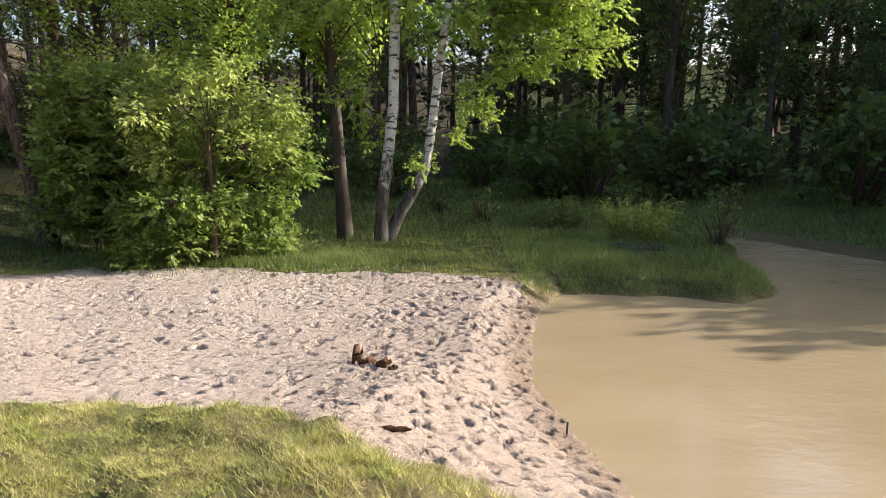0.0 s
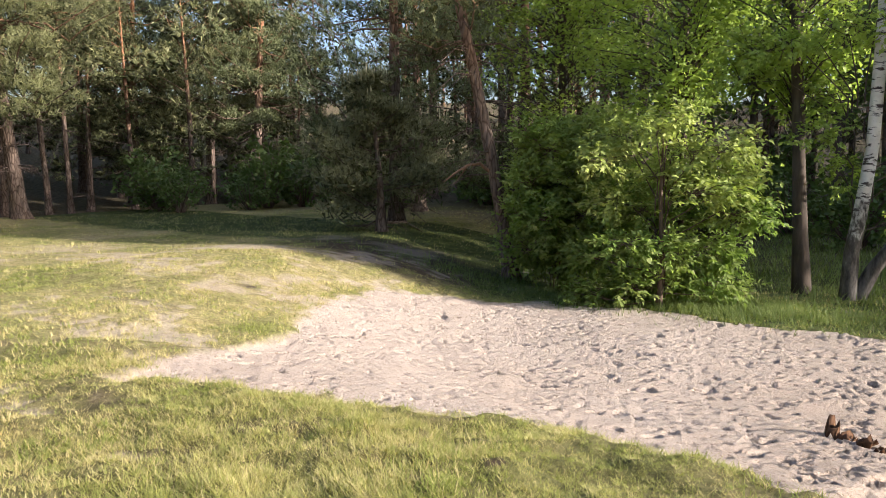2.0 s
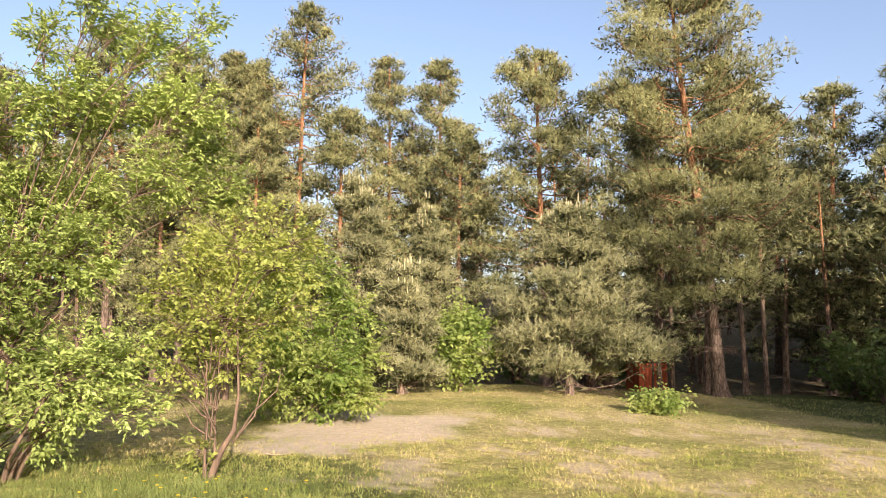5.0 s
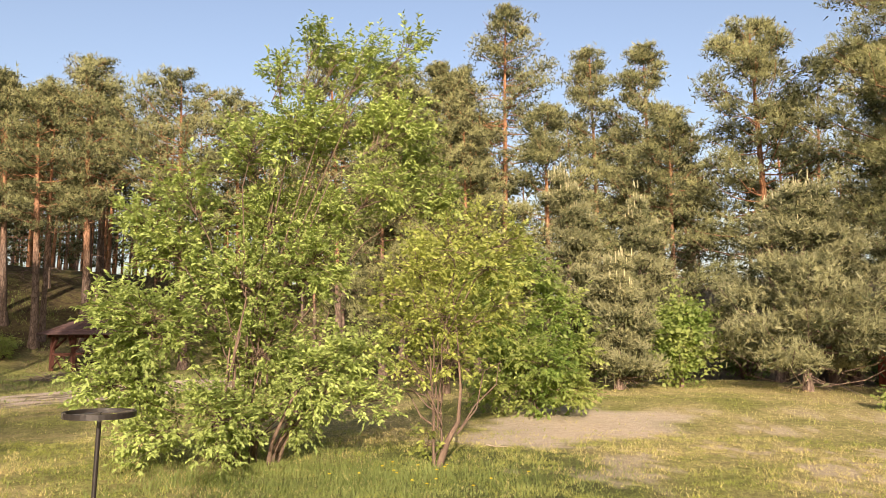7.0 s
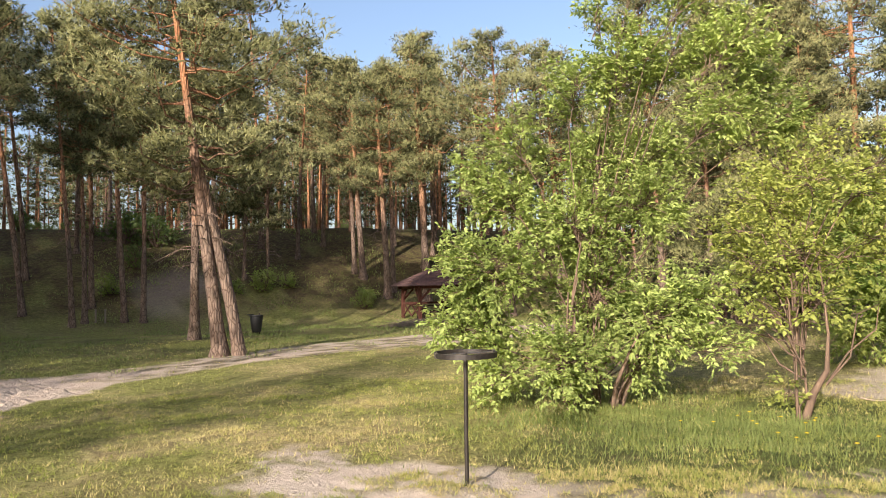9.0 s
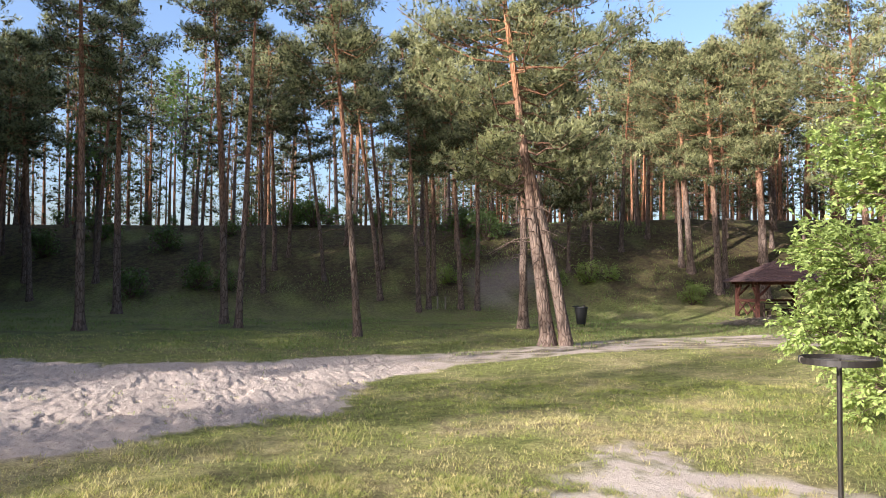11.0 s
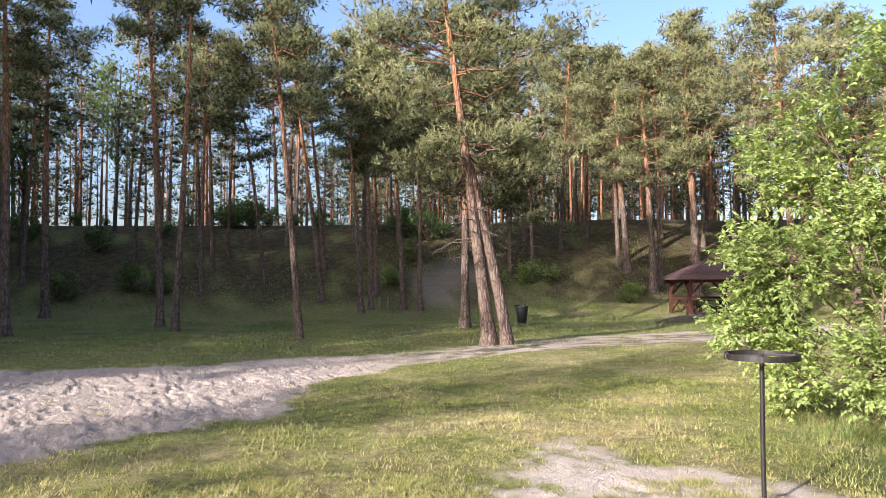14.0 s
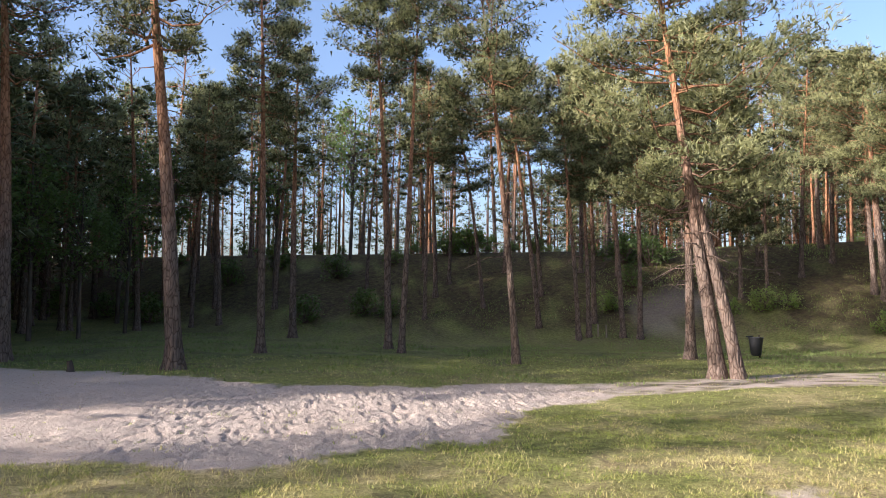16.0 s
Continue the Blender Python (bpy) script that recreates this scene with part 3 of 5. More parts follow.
# ---- trees ----
def pine_meshes(name, H, cb, R, tr, lean, rng, tuft=0.17, dens=1.0, k=9, young=False, dead=8, needle="needle", sides=8, limbs=1.0, candles=0, wob=0.12, core=40, inner=0.2, pad=(2, 5), light=False, cone=False):
    """The meshes of a pine: trunk with limbs, needles, dark fill that stands in for shade inside the crown and, for a
    young tree, pale candles.
    """
    ph = rng.rand(4) * 6.3

    def axis(h):
        t = np.maximum(np.asarray(h, float), 0) / H
        bend = np.c_[lean[0] * t ** 1.2 + wob * np.sin(3 * t + ph[0]) * t, lean[1] * t ** 1.2 + wob * np.sin(2.6 * t + ph[1]) * t, np.asarray(h, float)]
        return bend
    wood_s, leaf_s, cand_s, inner_s = Soup(), Soup(), Soup(), Soup()
    hh = np.concatenate([[-0.3, 0.0, 0.25, 0.7], np.linspace(1.4, H * 0.97, 12)])
    flare = 1 + 0.55 * np.exp(-np.maximum(hh, 0) / 0.28)
    wood_s.tube(axis(hh), tr * np.maximum(0.10, 1 - hh / H * 0.92) ** 0.85 * flare, sides, 0.05, rng)
    span = H - cb
    nb = int((13 + 3.6 * span) * limbs * (1.5 if young else 1.25 if cone else 1.0))
    P, A, mass = [], [], []
    for i in range(nb):
        u = (i + rng.rand()) / nb
        h = cb + span * u ** 0.95 * 0.985
        prof = (1 - u) ** 0.75 * 0.95 + 0.10 if young else (0.42 + 0.62 * np.sin(np.pi * min(1, u * 0.85 + 0.12))) * (1 - 0.55 * u ** 4)
        if cone:
            prof = 1.05 * min(1.0, 0.65 + 1.6 * u) * (1 - u) ** 0.6 + 0.10
        L = max(0.25, R * prof * rng.uniform(0.55, 1.12))
        az = rng.rand() * 6.2832
        out = np.array([np.cos(az), np.sin(az), 0])
        rise = (-0.12 + 0.75 * u) if not young else (0.12 + 0.4 * u)
        s = np.linspace(0, 1, 5)
        sag = -0.16 * np.sin(s * 3.1) * (1 - u) + 0.16 * s ** 2
        b0 = axis([h])[0]
        pts = b0 + out * (L * s)[:, None] + np.array([0, 0, 1.0]) * (L * (rise * s + sag))[:, None]
        pts[1:-1] += rng.randn(3, 3) * L * 0.05
        if light:
            wood_s.tube(pts[[0, 4]], [max(0.02, tr * 0.2 * (1 - 0.6 * u)), 0.008], 3)
        else:
            wood_s.tube(pts, np.linspace(max(0.018, tr * 0.20 * (1 - 0.6 * u)), 0.008, 5), 4)
        pads = rng.randint(*pad)
        for _ in range(pads):
            sc = rng.uniform(0.45, 1.02)
            c = b0 + out * L * sc + np.array([0, 0, L * (rise * sc + 0.16 * sc ** 2)])
            c = c + np.cross(out, [0, 0, 1.0]) * rng.randn() * L * 0.24 * sc
            n = max(3, int(dens * (3 + 5.5 * L) / pads * 2.9))
            sg = 0.15 + 0.115 * L
            q = rng.randn(n, 3)
            q /= np.linalg.norm(q, axis=1)[:, None] + 1e-9
            q[:, 2] = np.abs(q[:, 2] + 0.25) - 0.25
            p = c + q * (1.15 + 0.22 * rng.randn(n, 1)) * [sg, sg, sg * 0.7]
            P.append(p)
            # Dark flakes and solid cores fill each pad: painted crown shade, closing sky gaps.
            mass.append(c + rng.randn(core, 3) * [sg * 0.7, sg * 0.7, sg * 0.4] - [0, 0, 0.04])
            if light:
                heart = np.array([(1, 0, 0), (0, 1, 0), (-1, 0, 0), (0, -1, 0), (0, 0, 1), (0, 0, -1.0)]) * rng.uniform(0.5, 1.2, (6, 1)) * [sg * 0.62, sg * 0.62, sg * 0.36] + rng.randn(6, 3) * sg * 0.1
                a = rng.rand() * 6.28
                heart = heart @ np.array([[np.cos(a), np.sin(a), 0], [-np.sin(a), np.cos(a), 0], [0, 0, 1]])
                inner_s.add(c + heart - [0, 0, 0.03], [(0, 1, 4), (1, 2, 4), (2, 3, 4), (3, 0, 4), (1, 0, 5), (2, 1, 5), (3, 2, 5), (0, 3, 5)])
            A.append(np.tile(out * 0.45 + [0, 0, 0.75], (n, 1)) + 0.5 * (p - c) / sg)
            if rng.rand() < 0.4 and not light:
                wood_s.tube([b0 + out * L * sc * 0.6 + [0, 0, L * rise * sc * 0.6], c], [0.012, 0.006], 3)
    P.append(axis([H * 0.98])[0] + rng.randn(14, 3) * [0.18, 0.18, 0.3])
    A.append(np.tile([0, 0, 1.0], (14, 1)))
    P, A = np.concatenate(P), np.concatenate(A)
    leaf_s.tufts(P, A, tuft * (0.75 + 0.5 * rng.rand(len(P))), k, rng, 0.14 if k > 6 else 0.19, 0.4)
    # Fill flakes of the crown's inside, coloured dark as its shade.
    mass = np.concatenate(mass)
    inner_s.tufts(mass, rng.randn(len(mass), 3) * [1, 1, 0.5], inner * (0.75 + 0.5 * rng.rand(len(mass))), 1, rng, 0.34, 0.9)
    for i in range(dead):
        h = rng.uniform(cb * 0.45, cb * 1.02)
        az = rng.rand() * 6.2832
        L = rng.uniform(0.3, 1.0) * min(R, 1.5)
        d = np.array([np.cos(az), np.sin(az), 0])
        b0 = axis([h])[0]
        pts = [b0, b0 + d * L * 0.5 + [0, 0, -0.02 * L], b0 + d * L + [rng.randn() * 0.1, rng.randn() * 0.1, -0.3 * L]]
        wood_s.tube(pts, [0.022, 0.014, 0.006], 3)
        for _ in range(0 if light else 3):
            q = b0 + d * L * rng.uniform(0.4, 1)
            wood_s.tube([q, q + rng.randn(3) * 0.22 + [0, 0, -0.12]], [0.008, 0.003], 3)
    out = {"trunk": wood_s.done(name + "_trunk", M["pine_bark"], True), "crown": leaf_s.done(name + "_crown", M[needle])}
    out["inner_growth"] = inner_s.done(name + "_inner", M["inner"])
    if candles:
        n = int(candles)
        top = P[np.argsort(-(P[:, 2] + 0.6 * rng.randn(len(P))))[:n * 2]]
        top = top[rng.permutation(len(top))[:n]]
        for q in top:
            h = rng.uniform(0.14, 0.3)
            cand_s.tube([q, q + [0, 0, h]], [0.022, 0.008], 4)
        out["new_growth"] = cand_s.done(name + "_candles", M["candle"])
    return out


def raise_tree(kind, x, y, label, category, meshes, group="", z=None, turn=0.0):
    root = thing(kind, x, y, float(gz(x, y)) if z is None else z, label, category, group, turn)
    for pn, me in meshes.items():
        ob = hang(new(pn, me), root)
        if pn != "trunk" or kind == "sapling":
            ob["kind"] = "stuff"
    return root


SEED = [100]


def plant_pine(x, y, top, crown, R, tr, lean=(0, 0), label="tall pine with grey-brown lower bark and orange upper trunk", group="pines round the clearing", **kw):
    SEED[0] += 1
    rng = np.random.RandomState(SEED[0])
    z = float(gz(x, y))
    far = min(1.0, max(0.0, (math.hypot(x, y) - 24) / 12))
    kw.setdefault("tuft", 0.165 + 0.05 * far)
    kw.setdefault("k", 8 - int(far))
    kw.setdefault("inner", 0.2 + 0.05 * far)
    kw.setdefault("cone", x < -22 and y > -12)
    kw.setdefault("core", 46 - int(14 * far))
    kw.setdefault("limbs", 1.3)
    kw["dens"] = kw.get("dens", 1.0) * (1.65 - 0.5 * far)
    return raise_tree("pine_tree", x, y, label, "tree", pine_meshes("pine", top - z, max(0.4, crown - z), R, tr, lean, rng, **kw), group)


def leaf_tree(name, stems, shoots, leaf, bark, rng, size, per=60, scatter=0.2, wide=0.6, flat=0.5, twig_r=0.012, drop=0.0, reach=0.55):
    """Meshes of a broadleaf. stems: (points, radii) of the trunks. shoots: (start, end) of leafy branches."""
    w, l, tw = Soup(), Soup(), Soup()
    for pts, rad in stems:
        w.tube(pts, rad, 9, 0.04, rng)
    P = []
    for a, b in shoots:
        a, b = np.asarray(a, float), np.asarray(b, float)
        L = np.linalg.norm(b - a)
        s = np.linspace(0, 1, 4)[:, None]
        arch = np.array([0, 0, 1.0]) * (np.sin(s * 3.1416) * L * 0.10 - drop * s ** 2 * L)
        pts = a + (b - a) * s + arch
        pts[1:-1] += rng.randn(2, 3) * L * 0.04
        tw.tube(pts, np.linspace(twig_r * (0.6 + 0.5 * L), 0.003, 4), 3)
        n = max(4, int(per * (0.4 + 0.6 * L)))
        t = 1 - reach * rng.rand(n) ** 1.2
        q = np.stack([np.interp(t, s[:, 0], pts[:, i]) for i in range(3)], 1)
        ns = max(2, int(L * 5))
        tips = rng.randn(ns, 3) * scatter * [1.2, 1.2, 0.7]
        q = q + tips[rng.randint(0, ns, n)] * rng.rand(n, 1) + rng.randn(n, 3) * scatter * 0.28
        P.append(q)
    P = np.concatenate(P)
    l.leaves(P, size, rng, wide, flat)
    return {"trunk": w.done(name + "_trunk", M[bark], True), "twig_growth": tw.done(name + "_twig", M["bark" if bark == "birch_bark" else bark]), "crown": l.done(name + "_crown", M[leaf])}


def lobed_crown(name, lobes, across, leaf, bark, rng, size, dense=40, per=7, deep=0.9, copies=2, flat=0.85, droop=0.25, wide=0.5, foot=0.35, fresh=None, stems=()):
    """Meshes of a broadleaf whose crown is made of lobes (sideways, up, radius); limbs run to each lobe, shoots and leafy twigs fill it."""
    R = np.array([across[0], across[1], 0.0])
    F = np.array([-across[1], across[0], 0.0])
    w, tw, l, young_l = Soup(), Soup(), Soup(), Soup()
    for pts, rad in stems:
        w.tube(pts, rad, 8, 0.05, rng)
    high = max(z for _, z, _ in lobes)
    for s_, z, r in lobes:
        A, D, L = [], [], []
        for turn in range(copies):
            c = s_ * R + F * rng.uniform(-deep, deep) * (1 - 0.5 * z / high) + [0, 0, z]
            b = np.array([c[0] * 0.10, c[1] * 0.10, min(z * foot, z - 0.3 * r)])
            knee = b + (c - b) * 0.55 + [0, 0, 0.10 * z] + rng.randn(3) * 0.08
            if turn == 0:
                tw.tube([b * [1, 1, 0] + [0, 0, max(-0.05, b[2] - 0.3)], b, knee, c], [0.013, 0.011, 0.008, 0.004], 4)
            for _ in range(int(dense * r * r) + 4):
                d = rng.randn(3)
                d /= np.linalg.norm(d)
                end = c + d * r * rng.uniform(0.55, 1.15) * [1, 1, flat]
                a = knee + (c - knee) * rng.uniform(0.4, 1.0)
                run = end - a
                long = np.linalg.norm(run)
                run /= long
                bow = a + run * long * 0.5 + [0, 0, 0.06 * long] + rng.randn(3) * 0.03
                tw.tube([a, bow, end], [0.006, 0.0045, 0.002], 3)
                m = int(long * 9) + 2
                t = rng.uniform(0.3, 1.0, m)[:, None]
                A.append(a + (end - a) * t + rng.randn(m, 3) * 0.02)
                dd = run * 0.7 + rng.randn(m, 3) * 0.55 + [0, 0, 0.12]
                D.append(dd / np.linalg.norm(dd, axis=1)[:, None])
                L.append(rng.uniform(0.10, 0.30, m) * size / 0.075)
        A, D, L = np.concatenate(A), np.concatenate(D), np.concatenate(L)
        soup = young_l if fresh and z > 0.5 * high else l
        soup.sprigs(A, D, L, size, rng, per, wide, droop)
    out = {"twig_growth": tw.done(name + "_twig", M[bark]), "crown": l.done(name + "_crown", M[leaf])}
    if stems:
        out["trunk"] = w.done(name + "_trunk", M[bark], True)
    if fresh:
        out["new_growth"] = young_l.done(name + "_fresh", M[fresh])
    return out


def ball_shoots(rng, n, centre, radii, base, low=-1.0, lumps=7):
    """Leafy branches that fill a lumpy rounded crown."""
    c, r = np.asarray(centre, float), np.asarray(radii, float)
    lump = rng.randn(lumps, 3)
    lump /= np.linalg.norm(lump, axis=1)[:, None]
    out = []
    while len(out) < n:
        d = rng.randn(3)
        d /= np.linalg.norm(d)
        if d[2] < low:
            continue
        k = 0.62 + 0.5 * np.max(np.clip(lump @ d, 0, 1) ** 4) + 0.15 * rng.randn()
        end = c + d * r * k * (0.55 + 0.45 * rng.rand() ** 0.4)
        b = np.asarray(base(end), float)
        start = b
        out.append((start, end))
    return out


def shrub_meshes(name, w, h, rng, leaf="shrub_leaf", size=0.08, n=70, per=45, bark="twig"):
    base = lambda e: (e[0] * 0.15, e[1] * 0.15, 0.0)
    stems = []
    for _ in range(6):
        a = rng.rand() * 6.28
        e = np.array([np.cos(a) * w * 0.35, np.sin(a) * w * 0.35, h * 0.6])
        stems.append((np.array([[0, 0, -0.1], e * 0.45 + rng.randn(3) * 0.05, e]), np.array([0.03, 0.02, 0.008])))
    return leaf_tree(name, stems, ball_shoots(rng, n, (0, 0, h * 0.5), (w * 0.5, w * 0.5, h * 0.52), base), leaf, bark, rng, size, per, 0.2)


# pines that stand by themselves on the lawn's west side
plant_pine(-23.9, 10.8, 15.8, 3.0, 3.8, 0.23, (-0.5, -1.3), dens=2.1, limbs=1.95, dead=26, label="large dense pine with low dead twigs and a thick trunk")
plant_pine(-28.7, 6.0, 13.8, 2.6, 3.4, 0.22, (-0.1, -0.6), dens=1.9, dead=20)
plant_pine(-36.2, 1.9, 16.4, 3.2, 2.9, 0.18, dens=1.6)
plant_pine(-38.3, -0.6, 17.3, 4.0, 2.7, 0.18, (0, -0.2), dens=1.6)
plant_pine(-34.0, -5.2, 18.0, 8.9, 2.8, 0.2, (-0.1, 0.8), dens=1.0, wob=0.5, label="thin-crowned pine with a bent orange upper trunk")
plant_pine(-36.7, -6.8, 15.9, 3.4, 3.0, 0.18, (0.1, -0.7), dens=1.5)
plant_pine(-36.3, -8.9, 16.1, 3.6, 3.0, 0.18, (0.1, -0.2), dens=1.5)
plant_pine(-32.0, -9.5, 14.6, 4.6, 2.6, 0.18, (0.1, -0.4), dens=1.4)
plant_pine(-30.7, 19.1, 13.4, 1.7, 3.1, 0.2, (0.4, 0.5), dens=1.6)
plant_pine(-28.0, 21.2, 13.9, 2.8, 3.3, 0.22, (0.4, 0.5), dens=1.6)
plant_pine(-37.1, 20.1, 14.3, 3.3, 3.2, 0.2, (0.2, 0.4), dens=1.5)
plant_pine(-25.2, 21.5, 13.6, 3.0, 3.2, 0.22, (0.7, 0.8), dens=1.5, needle="needle_dark")
for row in ((-27.1, 13.3, 12.6, 5.6, 1.8, 0.12, (-0.3, -0.6)), (-28.6, 14.9, 13.0, 6.0, 1.9, 0.11, (-0.1, -0.2)), (-28.4, 10.4, 12.8, 4.6, 1.7, 0.10, (-0.1, -0.1))):
    plant_pine(*row, dens=1.1, dead=12, label="slender pine beside the huts")
for row in ((-30.5, -2.6, 11.5, 1.8, 2.6, 0.16), (-29.5, -6.0, 10.8, 1.6, 2.5, 0.15), (-31.5, 2.6, 11.0, 1.8, 2.6, 0.15), (-27.5, -9.0, 9.5, 1.6, 2.3, 0.14)):
    plant_pine(*row, dens=1.4, label="bushy pine with branches low on the trunk")
# pines behind the bush and the shelter
plant_pine(-31.0, -25.8, 15.2, 7.4, 2.8, 0.24, (0.3, -0.4), dens=1.3)
plant_pine(-29.5, -27.4, 13.9, 6.7, 2.4, 0.2, (0.4, -0.4))
plant_pine(-32.1, -20.9, 14.9, 6.2, 3.2, 0.22, (0.5, -0.7), dens=1.6)
plant_pine(-36.9, -20.7, 15.4, 7.6, 2.8, 0.2, (0.2, -0.4), dens=1.3)
plant_pine(-30.0, -29.8, 14.9, 7.3, 2.4, 0.2, (0.5, -0.5))
plant_pine(-33.8, -13.3, 16.1, 7.4, 3.1, 0.2, (0.3, -0.8), dens=1.3)
plant_pine(-31.8, -10.0, 13.7, 5.0, 2.5, 0.17, dens=1.2)
plant_pine(-35.4, -7.9, 15.7, 6.2, 3.1, 0.2, (0.1, -0.3), dens=1.3)
# pines of the wood on the south side
for row in ((2.3, -21.5, 15.5, 8.8, 2.8, 0.235, (1.3, 0.2)), (0.1, -29.2, 15.4, 9.2, 2.0, 0.17, (0.35, 0)), (-1.4, -39.1, 15.6, 9.2, 2.4, 0.20, (0.1, 0)), (-5.3, -31.6, 15.8, 11.4, 2.1, 0.17, (0.75, -0.1)),
            (-5.3, -28.4, 14.6, 11.6, 1.7, 0.14, (-0.72, 0.15)), (-8.0, -22.5, 12.6, 7.4, 2.2, 0.135, (1.2, -0.4)), (8.1, -26.2, 16.0, 9.0, 2.6, 0.25, (0.6, 0.2)), (-14.5, -22.8, 11.8, 5.6, 2.0, 0.175, (0, 0))):
    plant_pine(*row, dens=1.35, dead=14)
for row in ((-14.1, -36.2, 16.6, 10.2, 2.2, 0.15, (2.0, -0.7)), (-15.0, -33.2, 14.0, 7.4, 2.0, 0.13, (0.8, -0.3)), (-15.7, -33.5, 13.5, 7.0, 2.0, 0.13, (0.3, -0.1)), (-17.2, -32.8, 13.8, 7.0, 2.1, 0.14, (0.8, -0.4)),
            (-17.8, -32.2, 13.4, 6.6, 2.0, 0.14, (0, 0)), (-16.9, -35.4, 13.9, 7.4, 2.0, 0.15, (0, 0)), (-15.9, -40.5, 16.6, 10.6, 2.2, 0.15, (1.1, -0.4)), (-24.5, -33.6, 12.6, 5.8, 2.0, 0.12, (0, 0)),
            (-24.9, -32.0, 10.5, 4.8, 1.8, 0.11, (0, 0)), (-28.5, -33.8, 15.6, 9.4, 2.3, 0.13, (-0.4, 0.4)), (-31.1, -34.4, 16.4, 9.6, 2.3, 0.13, (-0.3, 0.3)), (-30.0, -30.5, 14.4, 8.4, 2.3, 0.15, (0.2, -0.2))):
    plant_pine(*row, dens=1.2, dead=12)
for row in ((-34.5, -28.8, 17.4, 11.0, 2.9, 0.22, (0.3, -0.3)), (-30.3, -27.7, 14.0, 7.6, 2.4, 0.15, (0.1, -0.1)), (-36.5, -29.8, 15.4, 9.4, 2.3, 0.12, (0, 0)), (2.7, -44.4, 14.6, 8.4, 2.4, 0.15, (0.7, 0)),
            (3.2, -48.2, 15.6, 8.6, 2.5, 0.18, (0.3, 0)), (9.9, -41.2, 14.0, 6.4, 2.4, 0.13, (0.1, 0)), (-8.8, -40.4, 15.4, 10.0, 2.3, 0.13, (-0.1, 0)), (-12.3, -40.5, 15.2, 8.6, 2.3, 0.13, (1.8, -0.5))):
    plant_pine(*row, dens=1.2, dead=12)

# the pine with two trunks beside the sandy path
rng = np.random.RandomState(41)
twin = raise_tree("pine_tree", -11.3, -16.6, "pine with two leaning trunks by the sandy path", "tree", pine_meshes("twin", 12.2, 4.2, 2.9, 0.19, (1.5, -0.9), rng, dens=2.4, dead=18, wob=0.2, limbs=1.9, core=44), "pines round the clearing")
second = Soup()
s = np.linspace(0, 1, 10)
second.tube(np.c_[-0.42 + 0.86 * s ** 1.25, 0.30 - 0.55 * s ** 1.25, -0.3 + 5.2 * s], 0.175 * (1 - 0.3 * s) * (1 + 0.5 * np.exp(-s * 14)), 9, 0.05, rng)
hang(new("second_trunk", second.done("second_trunk", M["pine_bark"], True)), twin)

# young pines with pale shoots
def young(x, y, h, R, seed, label, **kw):
    rng = np.random.RandomState(seed)
    me = pine_meshes("young", h, 0.25, R, 0.11, kw.pop("lean", (0, 0)), rng, young=True, dead=4, needle=kw.pop("needle", "needle_grey"), k=9, **kw)
    return raise_tree("young_pine", x, y, label, "tree", me, "young pines")


young(-21.2, 5.0, 5.4, 2.75, 51, "bushy young pine with grey-green needles down to the ground", dens=3.4, tuft=0.18, limbs=1.7, candles=150)
young(-22.8, -1.3, 6.5, 1.3, 52, "young pine with long pale upright shoots", dens=3.4, tuft=0.17, limbs=1.4, candles=170, lean=(0.1, -0.2))
young(-19.8, 0.1, 3.3, 1.15, 53, "small young pine with long pale upright shoots", dens=3.4, tuft=0.17, limbs=1.4, candles=90)
young(-24.4, 0.8, 6.0, 1.6, 55, "young pine with grey-green needles", dens=3.4, tuft=0.155, candles=60)
young(-11.2, 13.2, 3.6, 2.0, 54, "shaded young pine with dull grey needles", dens=3.4, tuft=0.155, candles=60)

# leaning pine at the edge of the beach
rng = np.random.RandomState(61)
leaning = raise_tree("pine_tree", -6.72, 11.6, "leaning pine with a bare crooked branch", "tree",
                     pine_meshes("leaning", 12.0, 4.4, 3.4, 0.14, (-2.4, -1.3), rng, dens=1.9, needle="needle_dark", dead=26), "pines round the clearing")
limb = Soup()
limb.tube([(-0.36, -0.2, 2.05), (-0.46, -0.38, 2.2), (-0.58, -0.6, 2.17), (-0.72, -0.85, 2.02), (-0.84, -1.02, 1.86)], [0.035, 0.03, 0.026, 0.018, 0.009], 6, 0.08, rng)
limb.tube([(-0.58, -0.6, 2.17), (-0.7, -0.7, 1.95), (-0.85, -0.75, 1.75)], [0.018, 0.012, 0.005], 4)
hang(new("bare_branch", limb.done("bare_branch", M["deadwood"], True)), leaning)
# big dark pine with branches down to the grass
for px, py, top, R, sd in ((-12.6, 15.6, 12.5, 3.4, 62), (-15.0, 20.0, 9.0, 2.8, 63), (-9.5, 17.5, 12.5, 3.0, 64)):
    rng = np.random.RandomState(sd)
    raise_tree("pine_tree", px, py, "dense shaded pine with branches down to the grass", "tree",
               pine_meshes("dense", top, 0.9, R, 0.2, (0, 0), rng, dens=1.5, needle="needle_dark", dead=14, limbs=1.1), "pines round the clearing")

# birches
def birch(x, y, axis_pts, radii, lobes, seed, label):
    rng = np.random.RandomState(seed)
    top = axis_pts[-1]
    for k in range(9):
        z = rng.uniform(5.0, top[2])
        lobes = lobes + [(top[0] * z / top[2] + rng.uniform(-1.9, 1.9) * (1.2 - 0.5 * z / top[2]), z, rng.uniform(0.6, 0.95))]
    m = lobed_crown("birch", lobes, (1.0, 0.0), "birch_leaf", "bark", rng, 0.07, 38, 8, 0.7, 2, 0.9, 0.7, 0.75, 0.8)
    w = Soup()
    w.tube(axis_pts, radii, 10, 0.04, rng)
